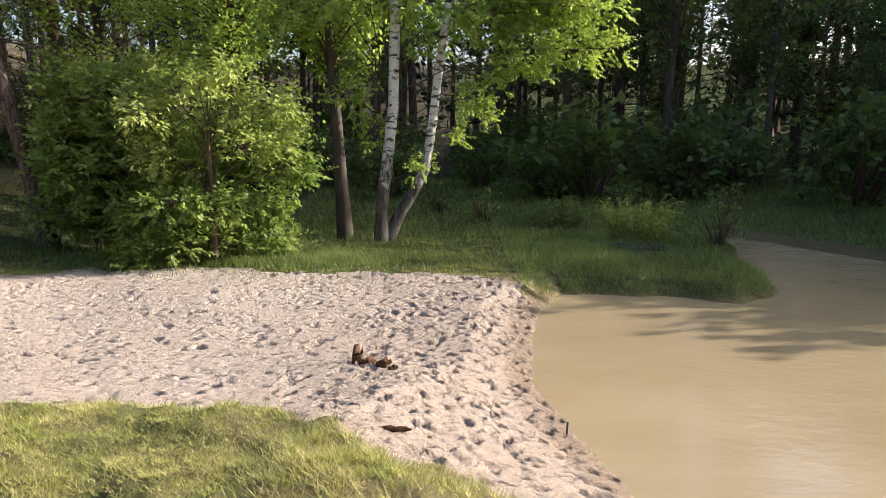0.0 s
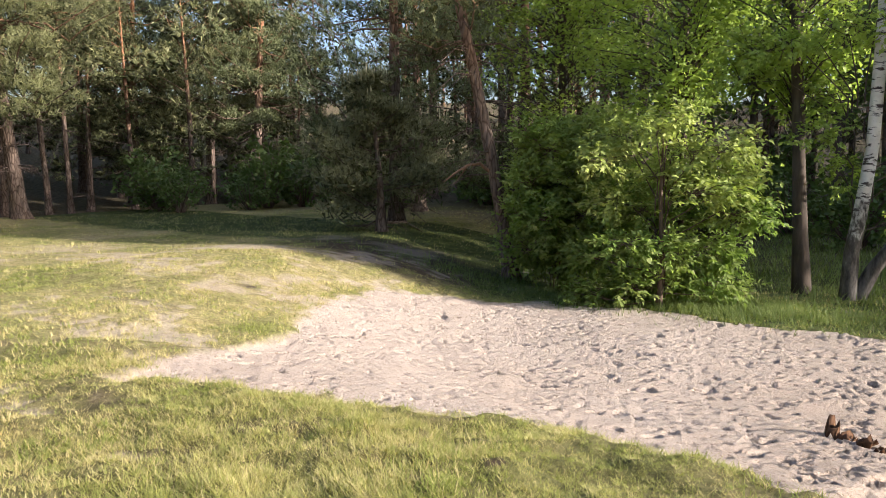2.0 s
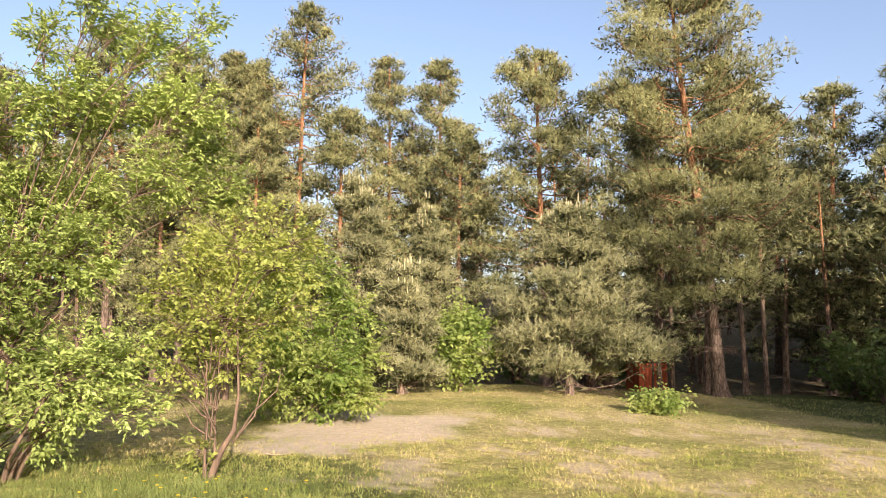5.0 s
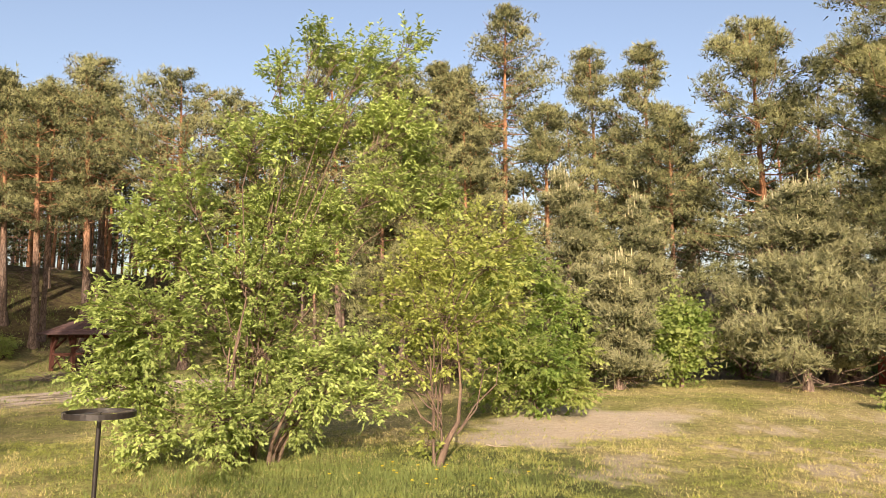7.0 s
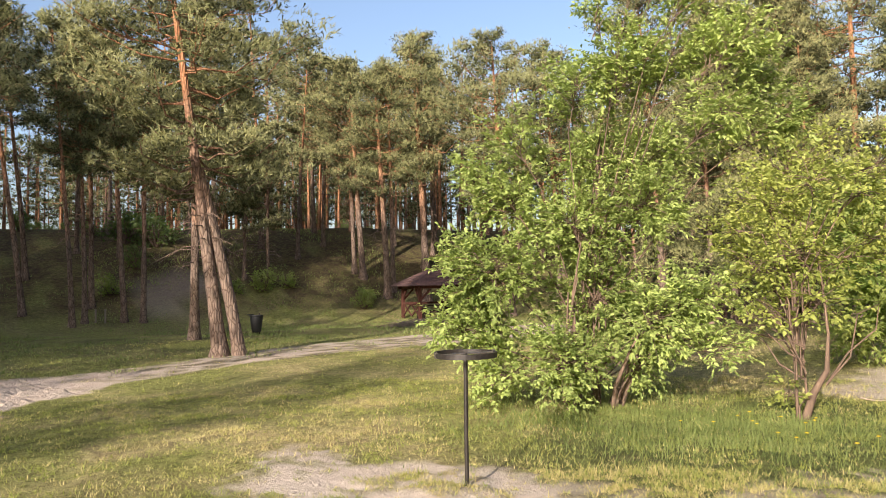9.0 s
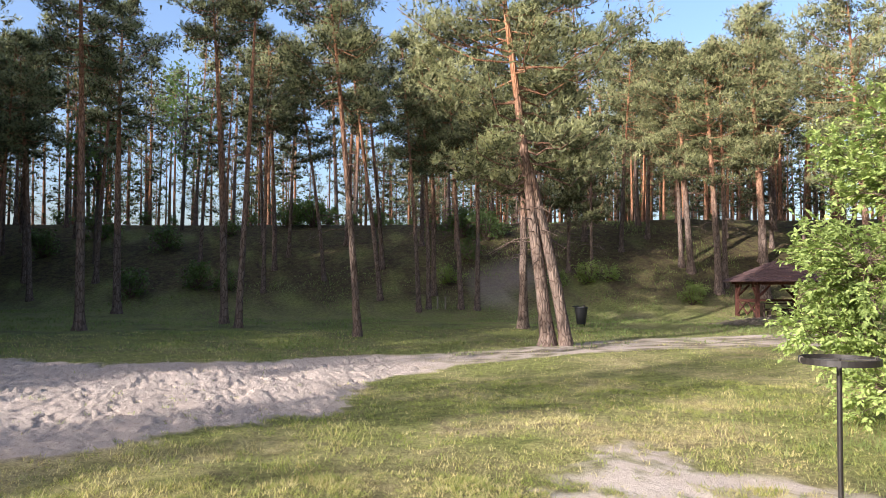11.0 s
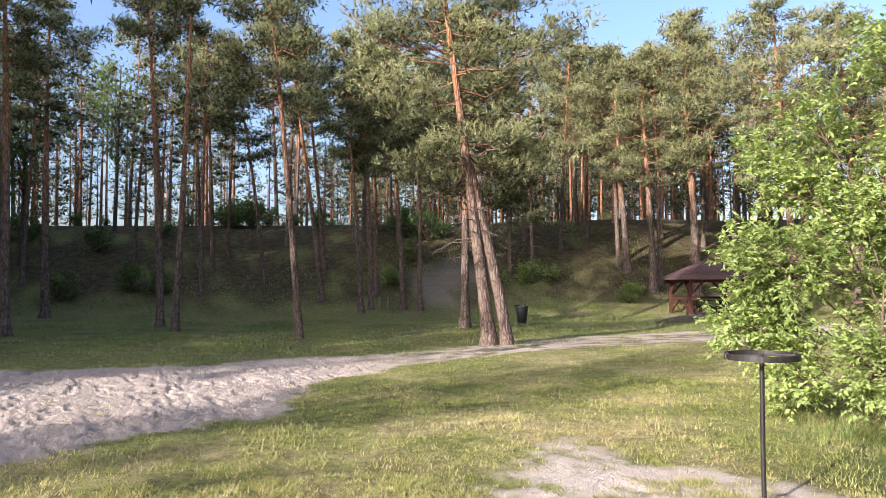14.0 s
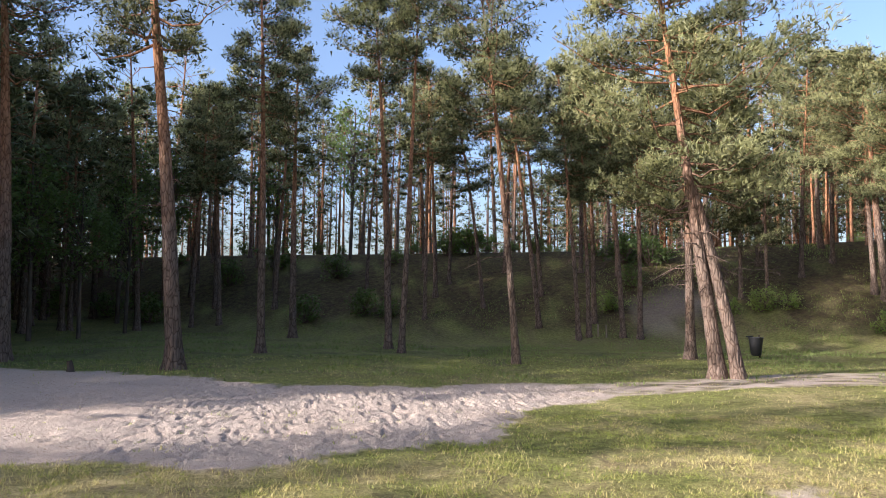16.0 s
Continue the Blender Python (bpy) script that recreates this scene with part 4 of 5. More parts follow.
    m["trunk"] = w.done("birch_trunk", M["birch_bark"], True)
    return raise_tree("birch_tree", x, y, label, "tree", m, "birches")


birch(-1.18, 12.55, [(0, 0, -0.3), (-0.02, 0, 0.05), (0, 0, 0.75), (0.09, 0, 1.4), (0.2, 0, 2.4), (0.24, 0, 4.2), (0.2, 0.1, 7), (0.3, 0.2, 9.5), (0.4, 0.2, 11.5)],
      (0.16, 0.135, 0.115, 0.105, 0.095, 0.088, 0.075, 0.045, 0.02),
      [(-1.6, 3.9, 0.5), (-1.9, 3.5, 0.4), (-1.1, 4.0, 0.5), (-0.4, 4.1, 0.5), (-0.45, 3.2, 0.42), (-0.5, 2.6, 0.36), (-0.2, 1.95, 0.3), (0.6, 4.2, 0.6), (0.7, 3.5, 0.35)], 71, "white-barked birch with dark cracked base")
birch(-1.14, 12.65, [(0.05, 0, -0.3), (0.1, 0, 0.1), (0.26, 0, 0.5), (0.52, 0, 0.9), (0.72, 0, 1.3), (0.84, 0, 2.1), (0.98, 0, 3.3), (1.25, 0, 5.2), (1.8, 0.2, 9.5), (2.0, 0.2, 10.8)],
      (0.14, 0.125, 0.105, 0.097, 0.09, 0.083, 0.072, 0.06, 0.04, 0.02),
      [(1.5, 4.0, 0.6), (2.3, 4.0, 0.7), (3.0, 4.2, 0.7), (3.6, 4.0, 0.6), (3.85, 3.4, 0.42), (3.05, 3.3, 0.5), (2.3, 3.1, 0.5), (1.5, 2.55, 0.33), (1.9, 2.3, 0.22), (1.3, 1.95, 0.22), (0.7, 1.35, 0.22), (1.0, 3.6, 0.45), (2.7, 4.9, 0.7), (3.4, 5.0, 0.7)], 72,
      "leaning birch with hanging leafy branches")

# dark-barked tree beside the birches
def dark_tree(x, y, h, r, lean, crown, n, seed, leaf="shrub_leaf", label="dark-barked tree with sparse green leaves", bark="bark", size=0.09, per=40):
    rng = np.random.RandomState(seed)
    s = np.linspace(0, 1, 9)
    ax = np.c_[lean[0] * s, lean[1] * s, -0.3 + (h + 0.3) * s]
    base = lambda e: [np.interp(min(max(e[2] - 1.0, 1.5), h), ax[:, 2], ax[:, i]) for i in range(3)]
    shoots = []
    for c, rr, k in crown:
        shoots += ball_shoots(rng, int(n * k), c, rr, base)
    m = leaf_tree("tree", [(ax, r * (1 - 0.75 * s) * (1 + 0.35 * np.exp(-s * 14)))], shoots, leaf, bark, rng, size, per, 0.25)
    return raise_tree("broadleaf_tree", x, y, label, "tree", m, "broadleaf trees")


dark_tree(-1.9, 12.97, 10, 0.13, (-0.6, 0), (((-0.4, 0.3, 7), (2.8, 2.4, 2.8), 0.8), ((-0.2, 0.6, 4.0), (1.3, 0.8, 1.2), 0.2)), 210, 81, "birch_leaf", size=0.12)
# young broadleaf at the sand's edge
MAPLE = [(-0.08, 2.7, 0.34), (0.26, 2.9, 0.18), (-0.66, 2.65, 0.38), (-0.91, 2.3, 0.31), (0.43, 2.35, 0.31), (0.99, 2.4, 0.32), (1.12, 1.8, 0.32), (0.55, 1.8, 0.4), (0.0, 2.05, 0.32), (-0.77, 1.6, 0.4), (-0.31, 1.5, 0.36),
         (0.37, 1.3, 0.4), (1.2, 1.43, 0.36), (0.75, 0.85, 0.45), (0.02, 0.9, 0.45), (-0.58, 1.03, 0.36), (-1.1, 0.74, 0.4), (0.22, 0.35, 0.5), (0.85, 0.35, 0.4), (-0.47, 0.3, 0.45), (-1.05, 0.2, 0.31)]
rng = np.random.RandomState(82)
raise_tree("young_tree", -3.58, 10.62, "young leafy tree with yellow-green shoots at the edge of the sand", "tree",
           lobed_crown("maple", MAPLE, (0.947, 0.32), "maple_leaf", "twig", rng, 0.10, 60, 7, 0.7, 2, 0.6, 0.3, 0.55, 0.75, "fresh_leaf",
                       [(np.array([(0, 0, -0.2), (0.03, 0, 0.8), (-0.02, 0, 1.7), (0, 0, 2.6)]), np.array([0.05, 0.042, 0.03, 0.012]))]), "broadleaf trees")
THICKET = [(-0.44, 1.95, 0.46), (0.17, 1.96, 0.51), (-0.12, 1.3, 0.61), (0.51, 1.49, 0.51), (-0.41, 0.74, 0.51), (0.21, 0.63, 0.56), (0.9, 0.91, 0.5), (-0.64, 1.4, 0.31), (1.2, 1.6, 0.5), (0.8, 2.2, 0.5), (-0.2, 2.6, 0.5), (0.6, 2.8, 0.5)]
raise_tree("thicket", -5.8, 11.5, "green leafy thicket under the pines", "bush", lobed_crown("thicket", THICKET, (0.89, 0.456), "maple_leaf", "twig", rng, 0.10, 55, 7, 0.8, 3, 0.8, 0.3, 0.6))
dark_tree(-4.4, 14.5, 7.5, 0.12, (0.0, 0), (((0, 0, 5.0), (2.4, 1.8, 2.6), 0.7), ((0, 0, 2.2), (1.8, 1.5, 1.4), 0.3)), 230, 84, "birch_leaf", size=0.11)
dark_tree(-7.5, 15.5, 9.0, 0.14, (0.0, 0), (((0, 0, 6.0), (2.4, 2.0, 3.0), 0.8), ((0, 0, 2.4), (1.8, 1.5, 1.4), 0.2)), 230, 85, "birch_leaf", size=0.11)

# the large leafy bush and the thin tree beside it
BUSH = [(-1.37, 1.1, 0.57), (-1.18, 1.74, 0.68), (-1.6, 1.92, 0.34), (-1.72, 1.11, 0.27), (-1.0, 2.77, 0.62), (-1.5, 3.13, 0.27), (-0.87, 3.46, 0.42), (-0.11, 2.34, 0.8), (0.2, 1.45, 0.83), (-0.23, 0.65, 0.6), (-1.07, 0.46, 0.46),
        (0.79, 1.15, 0.68), (1.46, 1.38, 0.53), (1.61, 0.86, 0.3), (0.32, 3.35, 0.66), (0.0, 4.19, 0.5), (0.69, 4.37, 0.6), (1.31, 4.7, 0.55), (2.0, 4.55, 0.48), (2.4, 4.15, 0.36), (1.77, 3.67, 0.5), (2.6, 3.7, 0.4), (1.08, 3.36, 0.5),
        (0.86, 2.58, 0.6), (0.72, 0.57, 0.38), (0.29, 5.32, 0.26), (0.76, 5.67, 0.2), (1.11, 5.68, 0.25), (1.66, 5.68, 0.23), (2.08, 5.67, 0.22), (1.46, 5.25, 0.28)]
rng = np.random.RandomState(91)
stems = []
for k in range(11):
    a = rng.rand() * 6.28
    r0 = np.array([np.cos(a) * 0.32, np.sin(a) * 0.4, -0.1])
    e = r0 + [-0.4 * (0.3 + rng.rand()) + 0.5 * np.cos(a), 0.5 * rng.rand() + 0.4 * np.sin(a), 1.2 + 1.2 * rng.rand()]
    stems.append((np.array([r0, r0 + (e - r0) * 0.3 + rng.randn(3) * 0.08, r0 + (e - r0) * 0.65 + rng.randn(3) * 0.1, e]), np.array([0.036, 0.026, 0.018, 0.008])))
raise_tree("leafy_bush", -8.61, -4.68, "large sunlit bush with broad light green leaves", "bush", lobed_crown("bush", BUSH, (-0.472, 0.882), "bush_leaf", "twig", rng, 0.068, 84, 9, 1.0, 2, 0.85, 0.2, 0.5, 0.35, None, stems))
THIN = [(-0.29, 2.51, 0.46), (0.21, 2.71, 0.46), (0.69, 2.49, 0.43), (-0.01, 1.87, 0.53), (-0.44, 1.73, 0.43), (0.54, 1.79, 0.46), (0.26, 1.31, 0.36), (-0.23, 1.24, 0.32), (0.97, 2.84, 0.32), (-0.65, 2.15, 0.28), (0.89, 2.0, 0.36), (-0.1, 0.25, 0.16)]
rng = np.random.RandomState(92)
stems = [(np.array([(0, 0, -0.15), (-0.03, 0.13, 0.3), (-0.06, 0.27, 0.55), (-0.06, 0.30, 0.95), (-0.04, 0.26, 1.6), (0, 0.2, 2.2)]), np.array([0.05, 0.04, 0.028, 0.017, 0.01, 0.005])),
         (np.array([(-0.1, -0.05, -0.1), (-0.12, -0.06, 0.6), (-0.15, -0.12, 1.2), (-0.1, -0.2, 2.0)]), np.array([0.018, 0.015, 0.011, 0.005])),
         (np.array([(-0.2, 0.05, -0.1), (-0.24, 0.0, 0.7), (-0.26, 0.1, 1.3), (-0.2, 0.05, 2.2)]), np.array([0.016, 0.013, 0.01, 0.005]))]
for k in range(9):
    a = rng.rand() * 6.28
    q = np.array([-0.1 + 0.1 * np.cos(a), 0.15 + 0.12 * np.sin(a), rng.uniform(0.4, 0.9)])
    e = q + [0.45 * np.cos(a), 0.6 * np.sin(a), rng.uniform(0.3, 0.9)]
    stems.append((np.array([q, q + (e - q) * 0.4 + rng.randn(3) * 0.05, q + (e - q) * 0.7 + rng.randn(3) * 0.06, e]), np.array([0.012, 0.010, 0.007, 0.003])))
raise_tree("thin_tree", -8.89, -2.24, "small sunlit tree with several thin stems and sparse yellowish leaves", "tree", lobed_crown("thin", THIN, (-0.231, 0.973), "lilac_leaf", "twig", rng, 0.064, 42, 7, 0.6, 2, 0.8, 0.2, 0.6, 0.6, None, stems))
# leafy trees behind them
GREEN = [(-0.79, 2.38, 0.7), (-0.07, 2.7, 0.6), (0.48, 2.07, 0.65), (-0.56, 1.41, 0.85), (0.29, 0.97, 0.8), (-0.73, 0.45, 0.6), (0.73, 0.52, 0.6), (-0.01, 0.3, 0.5), (-1.11, 2.9, 0.42), (0.93, 1.41, 0.46)]
raise_tree("leafy_bush", -14.75, -1.66, "dense bright green bush at the edge of the wood", "bush", lobed_crown("green", GREEN, (-0.104, 0.995), "maple_leaf", "twig", np.random.RandomState(93), 0.10, 42, 7, 0.9, 2, 0.7, 0.35, 0.55), z=0.12)
dark_tree(-19.0, -4.4, 5.5, 0.08, (0, 0), (((0, 0, 3.2), (1.9, 2.0, 2.6), 1.0),), 170, 94, "lilac_leaf", "pale green leafy tree at the edge of the wood", "twig", 0.11, 40)
dark_tree(-20.7, 1.75, 2.6, 0.06, (0, 0), (((0, 0, 1.35), (0.8, 0.85, 1.5), 1.0),), 190, 95, "maple_leaf", "narrow dense green bush beside the young pines", "twig", 0.13, 40)
dark_tree(-17.0, 6.1, 0.5, 0.03, (0, 0), (((0, 0, 0.2), (0.55, 0.65, 0.22), 1.0),), 70, 96, "maple_leaf", "low spreading green shrub on the lawn", "twig", 0.1, 40)

# ---- woods, from a few kinds of tree set out again and again ----
def kinds():
    out = []
    for i, (H, cb, R, tr, nd) in enumerate(((15, 8.0, 2.3, 0.17, "needle_dark"), (17, 9.5, 2.4, 0.19, "needle_dark"), (13, 5.5, 2.5, 0.16, "needle_dark"), (16, 8.5, 2.2, 0.17, "needle"), (14, 7.5, 2.4, 0.17, "needle"))):
        rng = np.random.RandomState(300 + i)
        out.append(pine_meshes("wood_pine", H, cb, R, tr, (rng.randn() * 0.5, rng.randn() * 0.5), rng, tuft=0.28, dens=0.5, k=5, core=10, inner=0.3, pad=(2, 5), dead=6, needle=nd, sides=6, limbs=0.8, light=True))
    return out


WOOD = kinds()
rng = np.random.RandomState(310)
LEAFY = [leaf_tree("wood_leafy", [(np.array([(0, 0, -0.3), (0.1, 0, 4), (0.2, 0.1, 9)]), np.array([0.13, 0.09, 0.03]))],
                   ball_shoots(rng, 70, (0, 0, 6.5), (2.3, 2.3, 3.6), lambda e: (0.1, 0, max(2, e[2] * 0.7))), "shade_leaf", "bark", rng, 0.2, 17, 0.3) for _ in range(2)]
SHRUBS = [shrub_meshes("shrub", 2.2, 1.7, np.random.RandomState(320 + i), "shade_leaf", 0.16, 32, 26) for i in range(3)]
TAKEN = [o.matrix_basis.translation.xy.copy() for o in scene.objects if o.type == "EMPTY"]
TAKEN += [Vector((-31.6, 10.9)), Vector((-33.3, 9.2)), Vector((-27.98, -22.75)), Vector((-24.6, -20.6))]


def scatter(count, seed, place, gap, kinds_, name, label, category, group, scale=(0.85, 1.2), low=False):
    rng = np.random.RandomState(seed)
    done = 0
    for _ in range(count * 30):
        if done == count:
            break
        x, y = place(rng)
        if abs(math.degrees(math.atan2(-x, y)) - 70.3) < 2.2 and math.hypot(x, y) < 35:
            continue
        if not low and -24 < x < -9 and 18 < y - 0.23 * x < 30:
            continue
        if not low and x > 5 and 6 < y - 0.23 * x < 17:
            continue
        if pond(x, y)[0] > -0.4 or any((x - p[0]) ** 2 + (y - p[1]) ** 2 < gap * gap for p in TAKEN):
            continue
        TAKEN.append(Vector((x, y)))
        root = raise_tree(name, x, y, label, category, kinds_[rng.randint(len(kinds_))], group, turn=rng.uniform(0, 360))
        k = rng.uniform(*scale)
        root.scale = (k, k, k * rng.uniform(0.92, 1.12))
        done += 1


def sector(a0, a1, r0, r1):
    def place(rng):
        a, r = radians(rng.uniform(a0, a1)), math.sqrt(rng.uniform(r0 * r0, r1 * r1))
        return -math.sin(a) * r, math.cos(a) * r
    return place


def block(x0, x1, y0, y1):
    return lambda rng: (rng.uniform(x0, x1), rng.uniform(y0, y1))


# Sunlit copies of the shrubs: the light is in their paler leaf colour.
LIT = [shrub_meshes("lit_shrub", 2.2, 1.5, np.random.RandomState(330 + i), "maple_leaf", 0.13, 40, 26) for i in range(2)]
for k, (px, py, kk) in enumerate(((-24.4, -31.8, 0.9), (-25.6, -31.4, 0.7), (-27.3, -27.1, 0.8), (-28.2, -27.6, 0.6), (-18.2, -36.1, 0.8), (-23.2, -32.6, 0.6))):
    raise_tree("shrub", px, py, "sunlit green shrub on the slope, its leaves coloured lighter", "shrub", LIT[k % 2], "bright shrubs of the slope", turn=70 * k).scale = (kk, kk, kk)
for k, (px, py, kk) in enumerate(((10.4, -36.5, 0.95), (8.6, -37.6, 0.8), (12.0, -33.0, 1.0), (7.2, -41.0, 0.85))):
    raise_tree("forest_broadleaf", px, py, "shaded broadleaf tree among the pines", "tree", LEAFY[k % 2], "broadleaf trees of the wood", turn=50 * k).scale = (kk, kk, kk)
PINE = "slender forest pine with a bare lower trunk"


def shade_side(x0, x1, y0, y1):
    """Plots for added shade casters east of the clearing, set back along the way the sun shines."""
    def place(rng):
        x = rng.uniform(x0, x1)
        return x, rng.uniform(y0, y1) + 0.23 * x
    return place


LOW = [pine_meshes("low_pine", h, 1.6, 2.7, 0.16, (0.2, 0.1), np.random.RandomState(340 + i), tuft=0.28, dens=0.48, k=5, core=10, inner=0.3, pad=(2, 5), dead=4, needle=nd, sides=6, limbs=0.8, light=True) for i, (h, nd) in enumerate(((11, "needle"), (12.5, "needle_dark"), (9.5, "needle")))]
scatter(30, 401, sector(-50, 24, 24, 44), 1.9, WOOD, "forest_pine", "shaded forest pine beyond the pond", "tree", "pines of the wood")
scatter(22, 402, sector(-45, 22, 20, 32), 2.0, LEAFY, "forest_broadleaf", "shaded broadleaf tree beyond the pond", "tree", "broadleaf trees of the wood")
scatter(20, 403, sector(22, 39, 22, 44), 2.0, WOOD[:3] + LOW[1:2], "forest_pine", "dark forest pine at the edge of the clearing", "tree", "pines of the wood")
scatter(24, 414, sector(44, 68, 30, 48), 1.8, LOW + WOOD[:1], "forest_pine", "dark forest pine at the edge of the clearing", "tree", "pines of the wood", (0.75, 0.95))
scatter(36, 405, sector(66, 112, 35, 52), 1.9, LOW + WOOD[3:], "forest_pine", "dense forest pine with branches low on the trunk", "tree", "pines of the wood", (0.8, 1.0))
scatter(28, 406, sector(110, 140, 43, 74), 1.9, WOOD[3:] + WOOD[:1], "forest_pine", PINE, "tree", "pines of the wood", (0.6, 0.8))
scatter(40, 426, sector(136, 204, 43, 58), 1.5, WOOD, "forest_pine", PINE, "tree", "pines of the wood", (0.75, 1.0))
scatter(30, 416, sector(138, 202, 55, 74), 2.0, WOOD, "forest_pine", PINE, "tree", "pines of the wood")
scatter(7, 407, sector(165, 205, 36, 56), 2.4, LEAFY, "forest_broadleaf", "shaded broadleaf tree on the slope", "tree", "broadleaf trees of the wood")
# Mostly out of view: added to shade the meadow and the pond's far half.
scatter(34, 424, shade_side(15, 26, 14.0, 21), 1.5, LOW[1:2], "forest_pine", "dense low pine added on the far bank to cast shade", "tree", "pines of the wood", (0.6, 0.78), True)
scatter(10, 408, shade_side(13, 22, 10.3, 20), 1.8, LEAFY, "forest_broadleaf", "broadleaf tree added on the far bank to cast shade", "tree", "broadleaf trees of the wood", (0.5, 0.62), True)
scatter(26, 425, shade_side(12.5, 17, 8.3, 13), 0.9, SHRUBS, "shrub", "tall dark green shrub added out of view to shade the pond", "shrub", "shrubs of the wood", low=True, scale=(2.0, 2.5))
scatter(28, 411, sector(-40, 22, 19.5, 34), 1.2, SHRUBS, "shrub", "dark green shrub in the shade of the wood", "shrub", "shrubs of the wood", low=True, scale=(0.9, 2.0))
scatter(30, 412, sector(18, 62, 26, 40), 1.2, SHRUBS, "shrub", "dark green shrub in the shade of the wood", "shrub", "shrubs of the wood", low=True, scale=(0.8, 1.6))
scatter(22, 417, sector(66, 110, 34, 46), 1.4, SHRUBS, "shrub", "green shrub under the pines", "shrub", "shrubs of the wood", low=True, scale=(0.8, 1.6))
scatter(30, 427, sector(150, 205, 42, 58), 1.6, SHRUBS, "shrub", "dark shrub on the shaded slope", "shrub", "shrubs of the wood", low=True, scale=(0.7, 1.4))
scatter(40, 413, sector(106, 205, 54, 68), 1.6, SHRUBS, "shrub", "low green shrub on the wooded slope", "shrub", "shrubs of the wood", low=True, scale=(0.3, 0.75))
scatter(12, 428, sector(164, 206, 60, 74), 1.8, LOW[1:2], "forest_pine", "dense dark pine on the crest of the slope", "tree", "pines of the wood", (0.4, 0.6))
scatter(46, 422, sector(104, 164, 55, 72), 1.5, LOW[1:2], "forest_pine", "dense dark pine on the crest of the slope", "tree", "pines of the wood", (0.45, 0.7))
scatter(18, 423, sector(-45, 24, 28, 42), 1.8, LOW, "forest_pine", "dense dark pine beyond the pond", "tree", "pines of the wood", (0.7, 1.0))
FAR = [pine_meshes("far_pine", 13, 2.0, 2.8, 0.17, (0, 0), np.random.RandomState(350 + i), tuft=0.45, dens=0.17, k=3, core=5, inner=0.45, pad=(1, 3), dead=0, needle="needle_dark", sides=4, limbs=0.6, light=True) for i in range(2)]
FAR += [pine_meshes("far_pine", 15, 8.5, 2.3, 0.17, (0.3, 0), np.random.RandomState(360 + i), tuft=0.45, dens=0.17, k=3, core=5, inner=0.45, pad=(1, 3), dead=3, needle="needle_dark", sides=4, limbs=0.6, light=True) for i in range(2)]


def far_woods(name, label, plots, seed):
    """Trees too far off, or too hidden, to tell apart; some are unseen and added to cast shade."""
    rng = np.random.RandomState(seed)
    data = []
    for pair in FAR:
        got = {}
        for key, me in pair.items():
            v, f = np.zeros(len(me.vertices) * 3, np.float32), np.zeros(len(me.loops), np.int32)
            me.vertices.foreach_get("co", v)
            me.loops.foreach_get("vertex_index", f)
            got[key] = (v.reshape(-1, 3), f.reshape(-1, 3))
        data.append(got)
    soups = {"trunk": Soup(), "crown": Soup(), "inner_growth": Soup()}
    for count, place, gap, (s0, s1), tall in plots:
        done, tries, own = 0, 0, []
        while done < count and tries < count * 40:
            tries += 1
            x, y = place(rng)
            if (x > 5 and 6 < y - 0.23 * x < 17) or pond(x, y)[0] > -0.4 or any((x - p[0]) ** 2 + (y - p[1]) ** 2 < gap * gap for p in own):
                continue
            own.append((x, y))
            a, k, got = rng.rand() * 6.28, rng.uniform(s0, s1), data[rng.randint(2) + 2 * tall]
            turn = np.array([[math.cos(a), math.sin(a), 0], [-math.sin(a), math.cos(a), 0], [0, 0, 1]]) * k
            for key, (v, f) in got.items():
                soups[key].add(v @ turn + [x, y, float(gz(x, y))], f)
            done += 1
    root = tagged(new(name, soups["trunk"].done(name, M["pine_bark"])), label, "woods", kind="stuff")
    hang(new("crown", soups["crown"].done("far_crown", M["needle_dark"])), root)["kind"] = "stuff"
    # Dark fill of the far crowns, shade put into its colour.
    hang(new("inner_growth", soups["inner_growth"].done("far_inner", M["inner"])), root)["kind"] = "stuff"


far_woods("far_woods", "distant pine woods, with unseen trees added eastward to cast shade", (
    (110, sector(100, 210, 56, 90), 1.6, (0.75, 1.05), 1), (100, sector(100, 154, 60, 88), 1.5, (0.7, 0.95), 0), (85, sector(152, 210, 64, 94), 1.6, (0.5, 0.85), 0), (80, sector(-60, 112, 42, 72), 1.8, (0.6, 1.0), 0), (36, sector(-46, 2, 34, 50), 1.6, (0.9, 1.2), 0), (20, sector(114, 140, 48, 62), 2.0, (0.7, 0.95), 1), (70, sector(128, 200, 58, 76), 1.5, (0.6, 0.85), 0),
    # Unseen trees to the east, added to shade lawn, sand and slope.
    (30, shade_side(16, 50, 19, 40), 2.4, (0.9, 1.2), 0), (54, shade_side(12, 50, -30, -15.0), 2.3, (0.9, 1.2), 0), (6, shade_side(14, 30, -9.0, -7.6), 2.0, (0.8, 1.05), 0), (170, shade_side(9, 60, -74, -25), 1.9, (0.9, 1.3), 0), (50, shade_side(14, 36, -64, -32), 1.6, (1.0, 1.4), 0), (42, shade_side(14, 30, -48, -24), 2.0, (1.35, 1.75), 0), (20, sector(198, 235, 24, 66), 2.4, (0.9, 1.2), 0)), 351)

